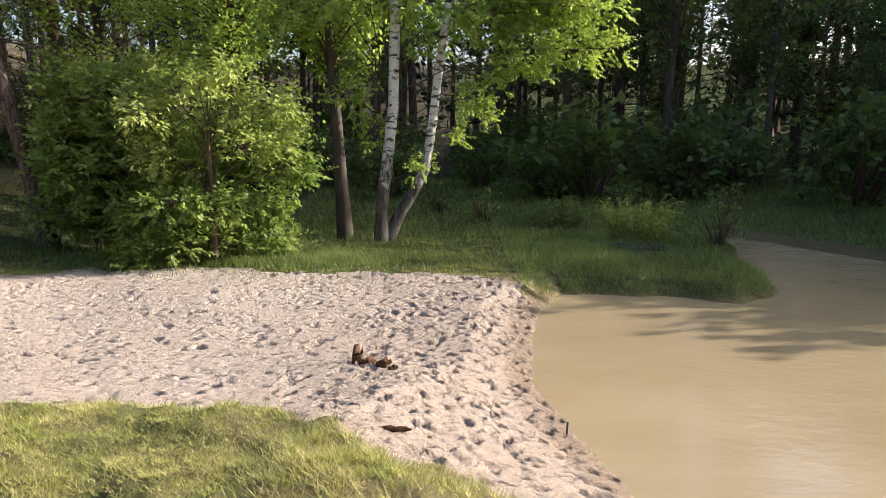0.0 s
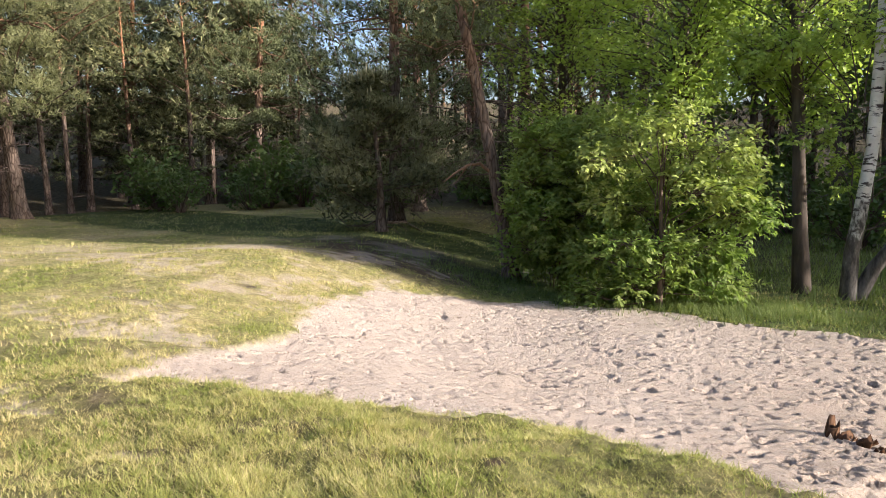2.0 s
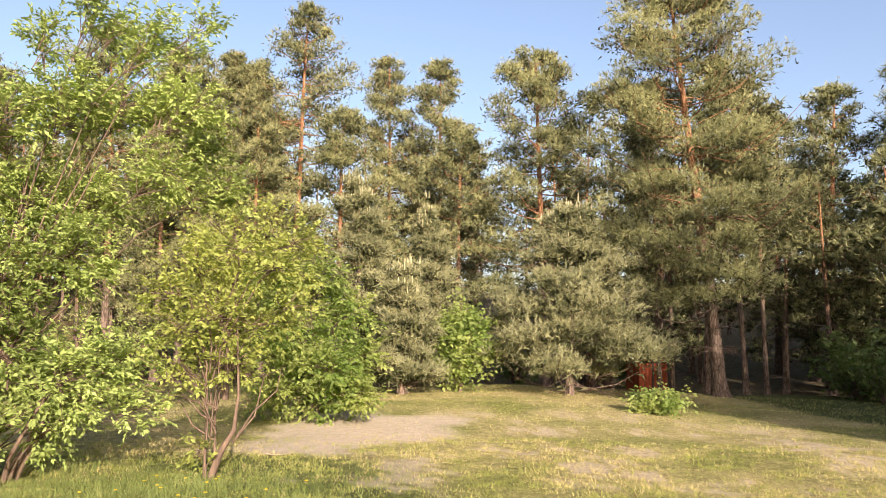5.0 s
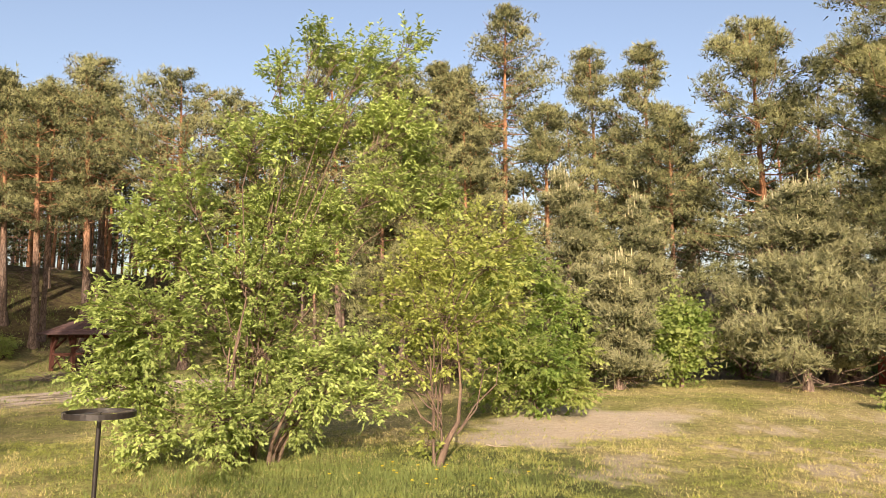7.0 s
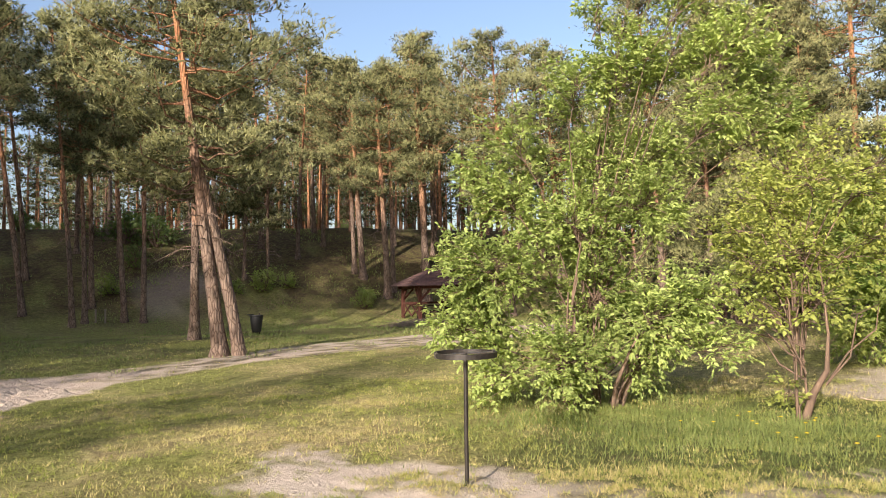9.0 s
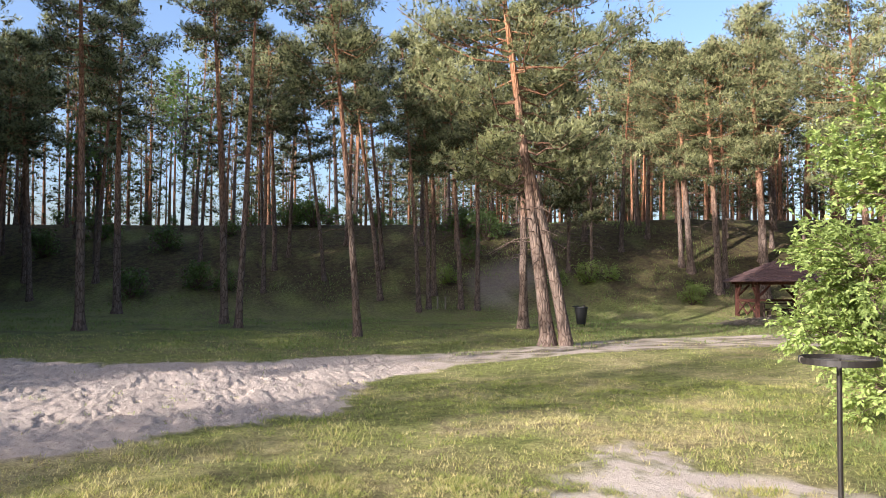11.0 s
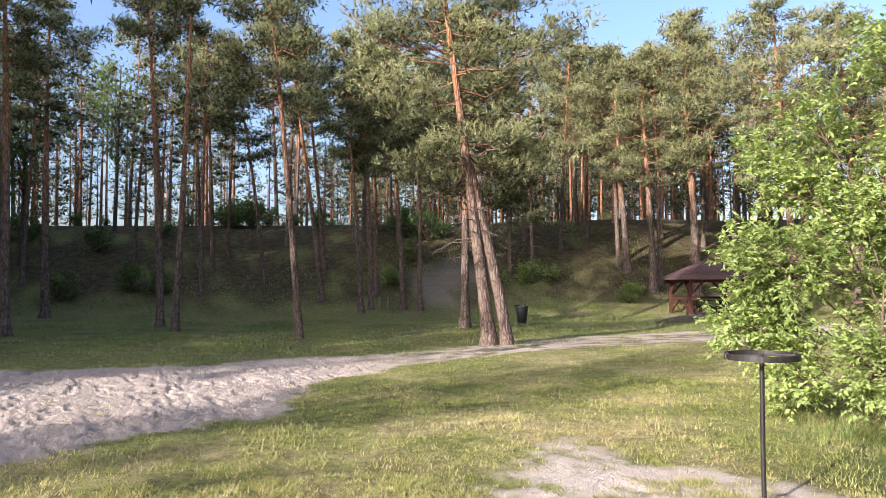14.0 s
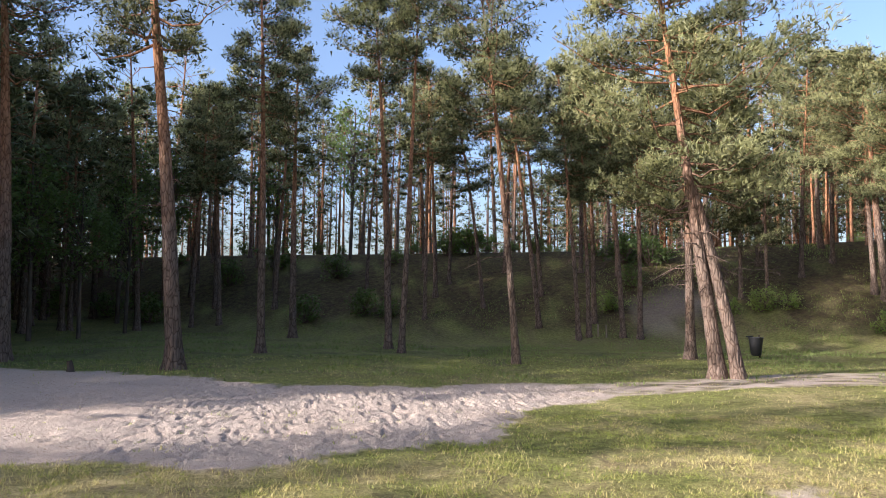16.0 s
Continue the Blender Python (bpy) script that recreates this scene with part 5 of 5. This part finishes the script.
# ---- things on the beach ----
def splinter(base, lean, r, h, rng, sides=11):
    """A rotten stub: torn upright fibres round a hollow heart."""
    s = Soup()
    a = np.linspace(0, 6.2832, sides, endpoint=False) + rng.randn(sides) * 0.12
    rim = np.c_[np.cos(a), np.sin(a), 0 * a]
    top = h * rng.uniform(0.35, 1.0, sides)
    rr = r * rng.uniform(0.75, 1.2, sides)
    lean, base = np.asarray(lean, float), np.asarray(base, float)
    rows = [base - [0, 0, 0.1] + rim * rr[:, None] * 1.15]
    for f in (0.35, 0.7, 1.0):
        rows.append(base + rim * (rr * (1.1 - 0.3 * f) * rng.uniform(0.85, 1.12, sides))[:, None] + lean * f + np.c_[0 * a, 0 * a, top * f])
    rows.append(base + rim * (rr * 0.45)[:, None] + lean * 0.5 + np.c_[0 * a, 0 * a, top * 0.45])
    rows.append(base + rim * (rr * 0.1)[:, None] + lean * 0.3 + np.c_[0 * a, 0 * a, top * 0.2])
    v = np.concatenate(rows)
    i = np.arange(sides)
    j = (i + 1) % sides
    f = []
    for k in range(len(rows) - 1):
        p, q = k * sides, (k + 1) * sides
        f += [np.c_[p + i, p + j, q + j], np.c_[p + i, q + j, q + i]]
    s.add(v, np.concatenate(f))
    for k in range(5):
        c = base + rim[rng.randint(sides)] * r * 0.8 + lean * 0.5
        s.tube([c, c + lean * 0.4 + [rng.randn() * 0.01, rng.randn() * 0.01, h * rng.uniform(0.5, 0.8)]], [r * 0.2, r * 0.05], 4)
    return s


def log_stump(x, y):
    rng = np.random.RandomState(21)
    root = thing("tree_stump", x, y, float(gz(x, y)) + 0.02, "rotten reddish brown stump sticking out of the sand", "stump")
    for name, c, lean, r, h in (("stub", (0, 0, 0), (0.012, 0, 0), 0.05, 0.19), ("root", (0.09, -0.02, 0), (0.03, 0, 0), 0.06, 0.09),
                                ("root", (0.18, -0.07, 0), (0.07, -0.05, 0), 0.065, 0.12), ("root", (0.27, -0.15, -0.01), (0.05, -0.06, 0), 0.05, 0.11)):
        hang(new(name, splinter(c, lean, r, h, rng).done(name, M["stump"])), root)


log_stump(-0.72, 5.6)


def stick(name, pts, r, mat, label, category="stick"):
    s = Soup()
    s.tube(pts, np.linspace(r, r * 0.6, len(pts)), 6, 0.1, np.random.RandomState(5))
    ob = new(name, s.done(name, M[mat], True))
    return tagged(ob, label, category)


stick("stick", [(0.95, 5.0, -1.1), (0.95, 5.0, -0.86), (0.955, 5.01, -0.7)], 0.012, "bark", "short dark stick standing in the shallow water")
cz = float(gz(-0.29, 3.81))
chips = thing("wood_chip", -0.29, 3.82, cz, "crumbling reddish brown piece of rotten wood on the sand", "wood chip")
crng = np.random.RandomState(6)
for k in range(7):
    q = np.array([-0.08 + 0.026 * k, 0.01 * crng.randn(), 0.012])
    d = np.array([0.05, 0.012 * crng.randn(), 0.012 * crng.randn()])
    chip = Soup()
    chip.tube([q - d, q, q + d], [0.006, 0.016 + 0.006 * crng.rand(), 0.005], 5, 0.25, crng)
    hang(new("splinter", chip.done("splinter", M["stump"])), chips)
lz = float(gz(-10.6, -1.75))
stick("pale_stick", [(-10.55, -1.9, lz + 0.05), (-10.6, -1.75, lz + 0.02), (-10.7, -1.55, lz + 0.02)], 0.014, "grey_wood", "pale bent stick lying in the grass")

ash = bmesh.new()
bmesh.ops.create_icosphere(ash, subdivisions=3, radius=1)
for v in ash.verts:
    k = 1 + 0.3 * noise.noise(v.co * 2.2)
    v.co = Vector((v.co.x * 0.55 * k, v.co.y * 0.35 * k, v.co.z * 0.05 * k))
me = bpy.data.meshes.new("ash_mound")
ash.to_mesh(me)
ash.free()
me.materials.append(M["ash"])
ob = new("ash_mound", me)
ob.location = (3.4, 12.4, float(gz(3.4, 12.4)) + 0.005)
tagged(ob, "flat black mound of old ash on the grass", "ash")


# ---- steel post with a ring ----
def bag_post(x, y):
    z = float(gz(x, y))
    root = thing("bin_bag_post", x, y, z, "thin black steel post with a flat round ring on top", "post", turn=-28)
    s = Soup()
    s.tube([(0, 0, -0.2), (0, 0, 0.3), (0.0, 0.01, 0.7), (0.0, 0.02, 1.04)], [0.0165] * 4, 12)
    hang(new("pole", s.done("pole", M["post_paint"], True)), root)
    a = np.linspace(0, 2 * np.pi, 40)
    bm = bmesh.new()
    rings = []
    for r, h in ((0.235, 1.005), (0.245, 1.005), (0.245, 1.045), (0.235, 1.045)):
        rings.append([bm.verts.new((r * math.cos(t), r * math.sin(t) + 0.02, h)) for t in a[:-1]])
    for p, q in zip(rings, rings[1:] + rings[:1]):
        for i in range(39):
            bm.faces.new((p[i], p[(i + 1) % 39], q[(i + 1) % 39], q[i]))
    tagged(part("ring", bm, M["post_paint"], root), "flat steel ring")
    part("cross_bar", box(0.47, 0.03, 0.012, 0, 0.02, 1.03, 0.003), M["steel"], root)
    part("cross_bar", box(0.03, 0.44, 0.008, 0, 0.02, 1.018, 0.002), M["post_paint"], root)
    for sx in (-1, 1):
        s = Soup()
        t = np.linspace(0, 6.28, 12)
        s.tube(np.c_[sx * 0.245 + 0.012 * np.cos(t), 0.02 + 0 * t, 1.03 + 0.022 * np.sin(t)], [0.004] * 12, 5)
        hang(new("hook", s.done("hook", M["steel"], True)), root)


bag_post(-4.7, -3.72)


# ---- litter bin ----
def litter_bin(x, y):
    z = float(gz(x, y))
    root = thing("litter_bin", x, y, z, "black plastic litter bin hung on a post", "bin", turn=30)
    bm = bmesh.new()
    prof = ((0.15, 0.08), (0.185, 0.12), (0.26, 0.72), (0.275, 0.74), (0.275, 0.78), (0.25, 0.78), (0.24, 0.74))
    rings = [[bm.verts.new((r * math.cos(t), r * math.sin(t), h)) for t in np.linspace(0, 2 * np.pi, 25)[:-1]] for r, h in prof]
    for p, q in zip(rings, rings[1:]):
        for i in range(24):
            bm.faces.new((p[i], p[(i + 1) % 24], q[(i + 1) % 24], q[i]))
    bm.faces.new(rings[0][::-1])
    part("bucket", bm, M["plastic"], root)
    part("rim", box(0.56, 0.05, 0.05, 0, -0.24, 0.8, 0.01), M["plastic"], root)
    part("post", beam((-0.31, 0, -0.1), (-0.31, 0, 0.85), 0.045, 0.045), M["dark_wood"], root)
    part("bracket", beam((-0.31, 0, 0.7), (-0.24, 0, 0.7), 0.03, 0.03), M["steel"], root)


litter_bin(-18.2, -24.2)


# ---- open shelter ----
def shelter(x, y, turn):
    z = float(gz(x, y))
    root = thing("wooden_shelter", x, y, z, "open red-brown wooden picnic shelter with a hipped roof", "shelter", turn=turn)
    w, d, h = 2.6, 2.6, 1.6
    for sx in (-1, 1):
        for sy in (-1, 1):
            part("corner_post", box(0.16, 0.16, h + 0.1, sx * w / 2, sy * d / 2, h / 2 - 0.05), M["wood_red"], root)
            for dx, dy in ((-sx, 0), (0, -sy)):
                part("brace", beam((sx * w / 2, sy * d / 2, h - 0.6), (sx * w / 2 + dx * 0.55, sy * d / 2 + dy * 0.55, h - 0.03), 0.09, 0.09), M["wood_red"], root)
    for s in (-1, 1):
        part("beam", box(w + 0.5, 0.14, 0.16, 0, s * d / 2, h + 0.07), M["wood_red"], root)
        part("beam", box(0.14, d + 0.5, 0.16, s * w / 2, 0, h + 0.085), M["wood_red"], root)
    e, top = 1.85, 2.5
    roof = hang(new("roof"), root)
    roof.empty_display_size = 0.2
    quads = []
    for a in range(4):
        quads.append(Matrix.Rotation(a * math.pi / 2, 4, "Z"))
    n = 9
    for m in quads:
        for i in range(n):
            t0, t1 = i / n, (i + 1) / n + 0.02
            r0, r1 = e + (0.12 - e) * t0, e + (0.12 - e) * min(1, t1)
            z0, z1 = h + 0.12 + (top - h) * t0, h + 0.12 + (top - h) * min(1, t1)
            bm = bmesh.new()
            vs = [bm.verts.new(m @ Vector(c)) for c in ((-r0, -r0, z0 + 0.035), (r0, -r0, z0 + 0.035), (r1, -r1, z1 + 0.012), (-r1, -r1, z1 + 0.012),
                                                        (-r0, -r0, z0), (r0, -r0, z0), (r1, -r1, z1 - 0.012), (-r1, -r1, z1 - 0.012))]
            for f in ((0, 1, 2, 3), (7, 6, 5, 4), (0, 4, 5, 1), (1, 5, 6, 2), (2, 6, 7, 3), (3, 7, 4, 0)):
                bm.faces.new([vs[k] for k in f])
            part("roof_course", bm, M["shingle"], roof)
    for side in ((-1, 0), (0, 1)):
        for hgt in (0.85,):
            a = (-w / 2, w / 2)
            if side[0]:
                part("rail", box(0.06, d - 0.2, 0.1, side[0] * w / 2, 0, hgt), M["wood_red"], root)
            else:
                part("rail", box(w - 0.2, 0.06, 0.1, 0, side[1] * d / 2, hgt), M["wood_red"], root)
    for s in (-1, 1):
        part("cross_brace", beam((-w / 2, s * d / 2 * 0.95, 0.25), (-w / 2, 0, 0.85), 0.05, 0.07), M["wood_red"], root)
        part("cross_brace", beam((-w / 2 + 0.02, 0, 0.25), (-w / 2 + 0.02, s * d / 2 * 0.95, 0.85), 0.05, 0.07), M["wood_red"], root)
    tb = thing("picnic_table", x, y, z, "dark wooden picnic table under the shelter", "table", turn=turn)
    for k in range(4):
        part("plank", box(1.4, 0.17, 0.04, 0, -0.28 + 0.185 * k, 0.74), M["dark_wood"], tb)
    for s in (-1, 1):
        part("leg", box(0.08, 0.6, 0.72, s * 0.65, 0, 0.36), M["dark_wood"], tb)
    for s in (-1, 1):
        c = Matrix.Rotation(radians(turn), 4, "Z") @ Vector((0, s * 0.85, 0))
        bn = thing("bench", x + c.x, y + c.y, z, "dark wooden bench under the shelter", "bench", "benches of the shelter", turn)
        part("seat", box(1.7, 0.28, 0.05, 0, 0, 0.45), M["dark_wood"], bn)
        for q in (-1, 1):
            part("leg", box(0.08, 0.26, 0.43, q * 0.65, 0, 0.215), M["dark_wood"], bn)


shelter(-27.98, -22.75, 149.3)


def brush_pile(x, y, rx, ry, n, seed):
    rng = np.random.RandomState(seed)
    s = Soup()
    for _ in range(n):
        a, r = rng.rand() * 6.28, math.sqrt(rng.rand())
        cx, cy = rx * r * math.cos(a), ry * r * math.sin(a)
        hz = 0.02 + 0.3 * (1 - r) * rng.rand()
        b = rng.rand() * 6.28
        L = rng.uniform(0.25, 0.7)
        d = np.array([math.cos(b), math.sin(b), rng.randn() * 0.18]) * L
        p = np.array([cx, cy, hz])
        z0 = float(gz(x + cx, y + cy)) - float(gz(x, y))
        s.tube([p + [0, 0, z0], p + d * 0.5 + [0, 0, 0.03 + z0], p + d + [0, 0, z0 - 0.02]], [0.014, 0.01, 0.005], 3)
    ob = new("brush_pile", s.done("brush_pile", M["grey_wood"]))
    ob.location = (x, y, float(gz(x, y)))
    tagged(ob, "low heap of dry cut branches in front of the shelter", "brush pile", kind="stuff")


brush_pile(-24.6, -20.6, 2.4, 1.1, 520, 31)


# ---- red huts among the pines ----
def hut(x, y, turn, label, boards="hut_red"):
    z = float(gz(x, y))
    root = thing("wooden_hut", x, y, z, label, "hut", "huts among the pines", turn)
    w, d, h = 1.25, 1.2, 1.5
    for sx in (-1, 1):
        for k in range(9):
            part("board", box(0.025, d / 9 - 0.008, h, sx * w / 2, -d / 2 + (k + 0.5) * d / 9, h / 2, 0.004), M[boards], root)
    for k in range(10):
        part("board", box(w / 10 - 0.008, 0.025, h, -w / 2 + (k + 0.5) * w / 10, d / 2, h / 2, 0.004), M[boards], root)
    part("door_post", box(0.09, 0.08, h, 0, -d / 2, h / 2), M["dark_wood"], root)
    for sx in (-1, 1):
        dr = hang(new("door"), root)
        dr.empty_display_size = 0.2
        part("frame", box(0.62, 0.03, 0.08, sx * 0.37, -d / 2 - 0.035, 1.28, 0.004), M["dark_wood"], dr)
        for k in range(5):
            part("board", box(0.118, 0.025, 1.4, sx * 0.37 - 0.25 + k * 0.125, -d / 2 - 0.005, 0.74, 0.004), M[boards], dr)
        part("handle", box(0.02, 0.05, 0.12, sx * 0.12, -d / 2 - 0.05, 1.0, 0.004), M["steel"], dr)
    part("roof", box(w + 0.35, d + 0.4, 0.06, 0, -0.03, h + 0.05, 0.01), M["grey_wood"], root)
    part("fascia", box(w + 0.37, 0.03, 0.12, 0, -d / 2 - 0.24, h + 0.02, 0.005), M["wood_red"], root)


hut(-31.5, 10.95, 100, "red-painted wooden hut with two board doors")
# This hut's dark boards stand in for the shade it is in.
hut(-33.3, 9.2, 95, "shaded wooden hut half hidden by a pine, boards coloured dark", "dark_wood")


# ---- marker posts and a rope at the foot of the slope ----
def marker(x, y, h, label):
    root = thing("marker_post", x, y, float(gz(x, y)), label, "post", "marker posts")
    part("shaft", beam((0, 0, -0.2), (0, 0, h), 0.07, 0.07, 0.01), M["grey_wood"], root)
    part("cap", box(0.09, 0.09, 0.03, 0, 0, h + 0.01, 0.006), M["grey_wood"], root)


marker(-16.1, -33.3, 0.62, "pale wooden post at the foot of the slope")
marker(-16.45, -33.1, 0.62, "pale wooden post at the foot of the slope")
cut = stick("cut_trunk", [(4.7, -20.7, float(gz(4.7, -20.7)) - 0.1), (4.7, -20.7, float(gz(4.7, -20.7)) + 0.12), (4.72, -20.7, float(gz(4.7, -20.7)) + 0.3)], 0.11, "bark", "short dark tree stump by the sand", "stump")

# ---- plants by the water ----
def reed_bush(x, y, n, w, h, seed, label, mat="bush_leaf"):
    rng = np.random.RandomState(seed)
    s = Soup()
    a, r = rng.rand(n) * 6.28, np.sqrt(rng.rand(n)) * w * 0.35
    P = np.c_[r * np.cos(a), r * np.sin(a), -0.02 * np.ones(n)]
    tip = P * [2.4, 2.4, 0] + np.c_[0 * a, 0 * a, h * (0.6 + 0.5 * rng.rand(n))]
    for p, q in zip(P, tip):
        s.tube([p, (p + q) / 2 + [0, 0, 0.08 * h], q], [0.008, 0.006, 0.003], 3)
        m = 16
        t = rng.rand(m)[:, None] * 0.75 + 0.25
        s.leaves(p + (q - p) * t + rng.randn(m, 3) * 0.03, 0.09, rng, 0.3, 0.2)
    ob = new("reed_bush", s.done("reed_bush", M[mat]))
    ob.location = (x, y, float(gz(x, y)))
    tagged(ob, label, "bush")


reed_bush(3.6, 13.3, 90, 1.0, 0.75, 33, "rounded upright bush with reddish stems by the stream", "lilac_leaf")
reed_bush(2.4, 15.2, 70, 1.0, 0.6, 34, "dark rounded bush in the wet meadow", "tall_grass")
raise_tree("sapling", 5.0, 12.9, "thin sapling with small light leaves beside the stream", "sapling", shrub_meshes("sapling", 1.0, 0.95, np.random.RandomState(35), "shrub_leaf", 0.07, 26, 22))
for k, (px, py) in enumerate(((0.8, 15.4), (6.5, 16.5), (4.2, 17.5), (-0.2, 17.0))):
    raise_tree("sapling", px, py, "small leafy plant in the wet meadow", "sapling", shrub_meshes("sapling", 0.9, 0.8, np.random.RandomState(36 + k), "shrub_leaf", 0.08, 22, 20), "plants of the meadow")

# ---- grass ----
def grass_field(name, label, count, place, height, width, lean, mat, keep, seed, tuft=1, spread_=0.02):
    rng = np.random.RandomState(seed)
    xy = place(rng, count)
    x, y = xy[:, 0], xy[:, 1]
    ms = masks(x, y)
    ok = (rng.rand(len(x)) < keep(x, y, ms)) & (pond(x, y)[0] < -0.03)
    x, y = x[ok], y[ok]
    if tuft > 1:
        x, y = np.repeat(x, tuft) + rng.randn(len(x) * tuft) * spread_, np.repeat(y, tuft) + rng.randn(len(y) * tuft) * spread_
    lump = 0.055 * fbm(x, y, 5.5, 3) * smooth(6.5, 4.5, np.hypot(x + 1, y)) + 0.05 * smooth(8, 5, np.hypot(x + 1.5, y - 1.5)) + 0.05 * fbm(x, y, 1.9, 3) * smooth(14, 6, np.hypot(x, y))
    P = np.c_[x, y, gz(x, y) - 0.006 + lump * (1 - masks(x, y)["sand"])]
    hgt = height * (0.65 + 0.8 * np.clip(fbm(x, y, 1.7, 3) + 0.5, 0, 1))
    s = Soup()
    s.blades(P, hgt, width * (1 + 0.05 * np.hypot(x, y)), lean, rng)
    tagged(new(name, s.done(name, M[mat])), label, "grass", kind="stuff")


def ring(a0, a1, r0, r1, power=1.0):
    def place(rng, n):
        a = np.radians(rng.uniform(a0, a1, n))
        r = r0 + (r1 - r0) * rng.rand(n) ** power
        return np.c_[-np.sin(a) * r, np.cos(a) * r]
    return place


def rect(x0, x1, y0, y1):
    return lambda rng, n: np.c_[rng.uniform(x0, x1, n), rng.uniform(y0, y1, n)]


def lawn(share):
    """How much of the lawn is green, or dry when share is False."""
    def keep(x, y, m):
        clump = 0.25 + 0.75 * smooth(-0.3, 0.25, fbm(x, y, 3.1, 3))
        k = np.clip(1 - m["sand"] * 1.15, 0.03 * (y < 2.5), 1) * (1 - 0.85 * m["soil"]) * clump
        return k * ((1 - 0.75 * m["dry"]) if share else (0.15 + 0.85 * m["dry"]))
    return keep


def verge(part_):
    return lambda x, y, m: part_ * np.clip(1 - 1.2 * m["sand"], 0, 1) * (1 - 0.9 * m["soil"]) * smooth(-0.35, 0.3, fbm(x, y, 2.4, 3))


grass_field("lawn_grass", "thick green grass at the edge of the sand", 12000, ring(-40, 60, 2.2, 4.9, 0.8), 0.034, 0.004, 1.5, "verge", verge(1.0), 512, 7, 0.022)
grass_field("lawn_grass", "yellowed grass at the edge of the sand", 12000, ring(-40, 80, 2.2, 4.9, 0.8), 0.032, 0.0035, 1.7, "straw", verge(0.8), 513, 7, 0.026)
for share, mat, label in ((True, "grass", "short green lawn grass in patches"), (False, "straw", "short dry yellow lawn grass in patches")):
    o = 0 if share else 20
    grass_field("lawn_grass", label, 52000, ring(-30, 200, 2.3, 6.5, 0.75), 0.034, 0.0045, 1.5, mat, lawn(share), 501 + o, 9, 0.02)
    grass_field("lawn_grass", label, 36000, ring(-10, 202, 5.5, 13.0, 0.8), 0.038, 0.007, 1.4, mat, lawn(share), 502 + o, 6, 0.035)
    grass_field("lawn_grass", label, 70000, ring(30, 200, 13.0, 27, 0.8), 0.042, 0.009, 1.2, mat, lawn(share), 508 + o)
grass_field("tall_grass", "tall lush grass on the bank of the pond", 24000, rect(1.0, 5.4, 9.4, 14), 0.09, 0.008, 0.8, "tall_grass", lambda x, y, m: 1 - 0.9 * m["sand"], 503)
grass_field("tall_grass", "tall dark grass of the shaded wet meadow", 60000, rect(-4, 18, 11.8, 26), 0.15, 0.012, 0.8, "tall_grass", lambda x, y, m: 0.4 + 0.6 * smooth(-0.3, 0.3, fbm(x, y, 0.7, 3)), 504)
grass_field("tall_grass", "tall grass with weeds round the bush", 16000, lambda rng, n: np.array([-7.9, -3.1]) + rng.randn(n, 2) * [0.9, 1.4], 0.075, 0.006, 1.1, "tall_grass", lambda x, y, m: np.ones_like(x), 505)
grass_field("tall_grass", "weeds and grass along the edge of the wood", 15000, lambda rng, n: np.array([-3.6, 10.9]) + rng.randn(n, 2) * [2.2, 0.5], 0.10, 0.008, 0.9, "tall_grass", lambda x, y, m: 1 - 0.85 * m["sand"], 506)
grass_field("tall_grass", "thin grass under the pines", 60000, rect(-34, 10, -42, -15), 0.09, 0.014, 0.8, "tall_grass", lambda x, y, m: (1 - m["sand"]) * smooth(-0.2, 0.3, fbm(x, y, 0.5, 3)), 507)


# ---- dandelions by the bush ----
def dandelion(x, y, h):
    root = thing("dandelion", x, y, float(gz(x, y)), "small yellow dandelion flower in the grass", "flower", "dandelions by the bush")
    s = Soup()
    s.tube([(0, 0, -0.02), (0.005, 0, h * 0.6), (0.01, 0.005, h)], [0.003, 0.0025, 0.0025], 4)
    hang(new("stem", s.done("stem", M["grass"])), root)
    f = Soup()
    a = np.linspace(0, 6.2832, 16, endpoint=False)
    for k, (r, up) in enumerate(((0.02, 0.004), (0.014, 0.010))):
        c = np.tile([0.01, 0.005, h], (16, 1))
        p = c + np.c_[r * np.cos(a + 0.2 * k), r * np.sin(a + 0.2 * k), np.full(16, up)]
        w = np.c_[-np.sin(a), np.cos(a), 0 * a] * 0.004
        f.add(np.stack([c, p - w, p + w], 1), np.arange(48).reshape(-1, 3))
    hang(new("flower_head", f.done("flower_head", M["petal"])), root)["kind"] = "stuff"


drng = np.random.RandomState(77)
for _ in range(16):
    dandelion(-7.9 + drng.randn() * 0.6, -1.9 + drng.randn() * 0.8, drng.uniform(0.07, 0.13))
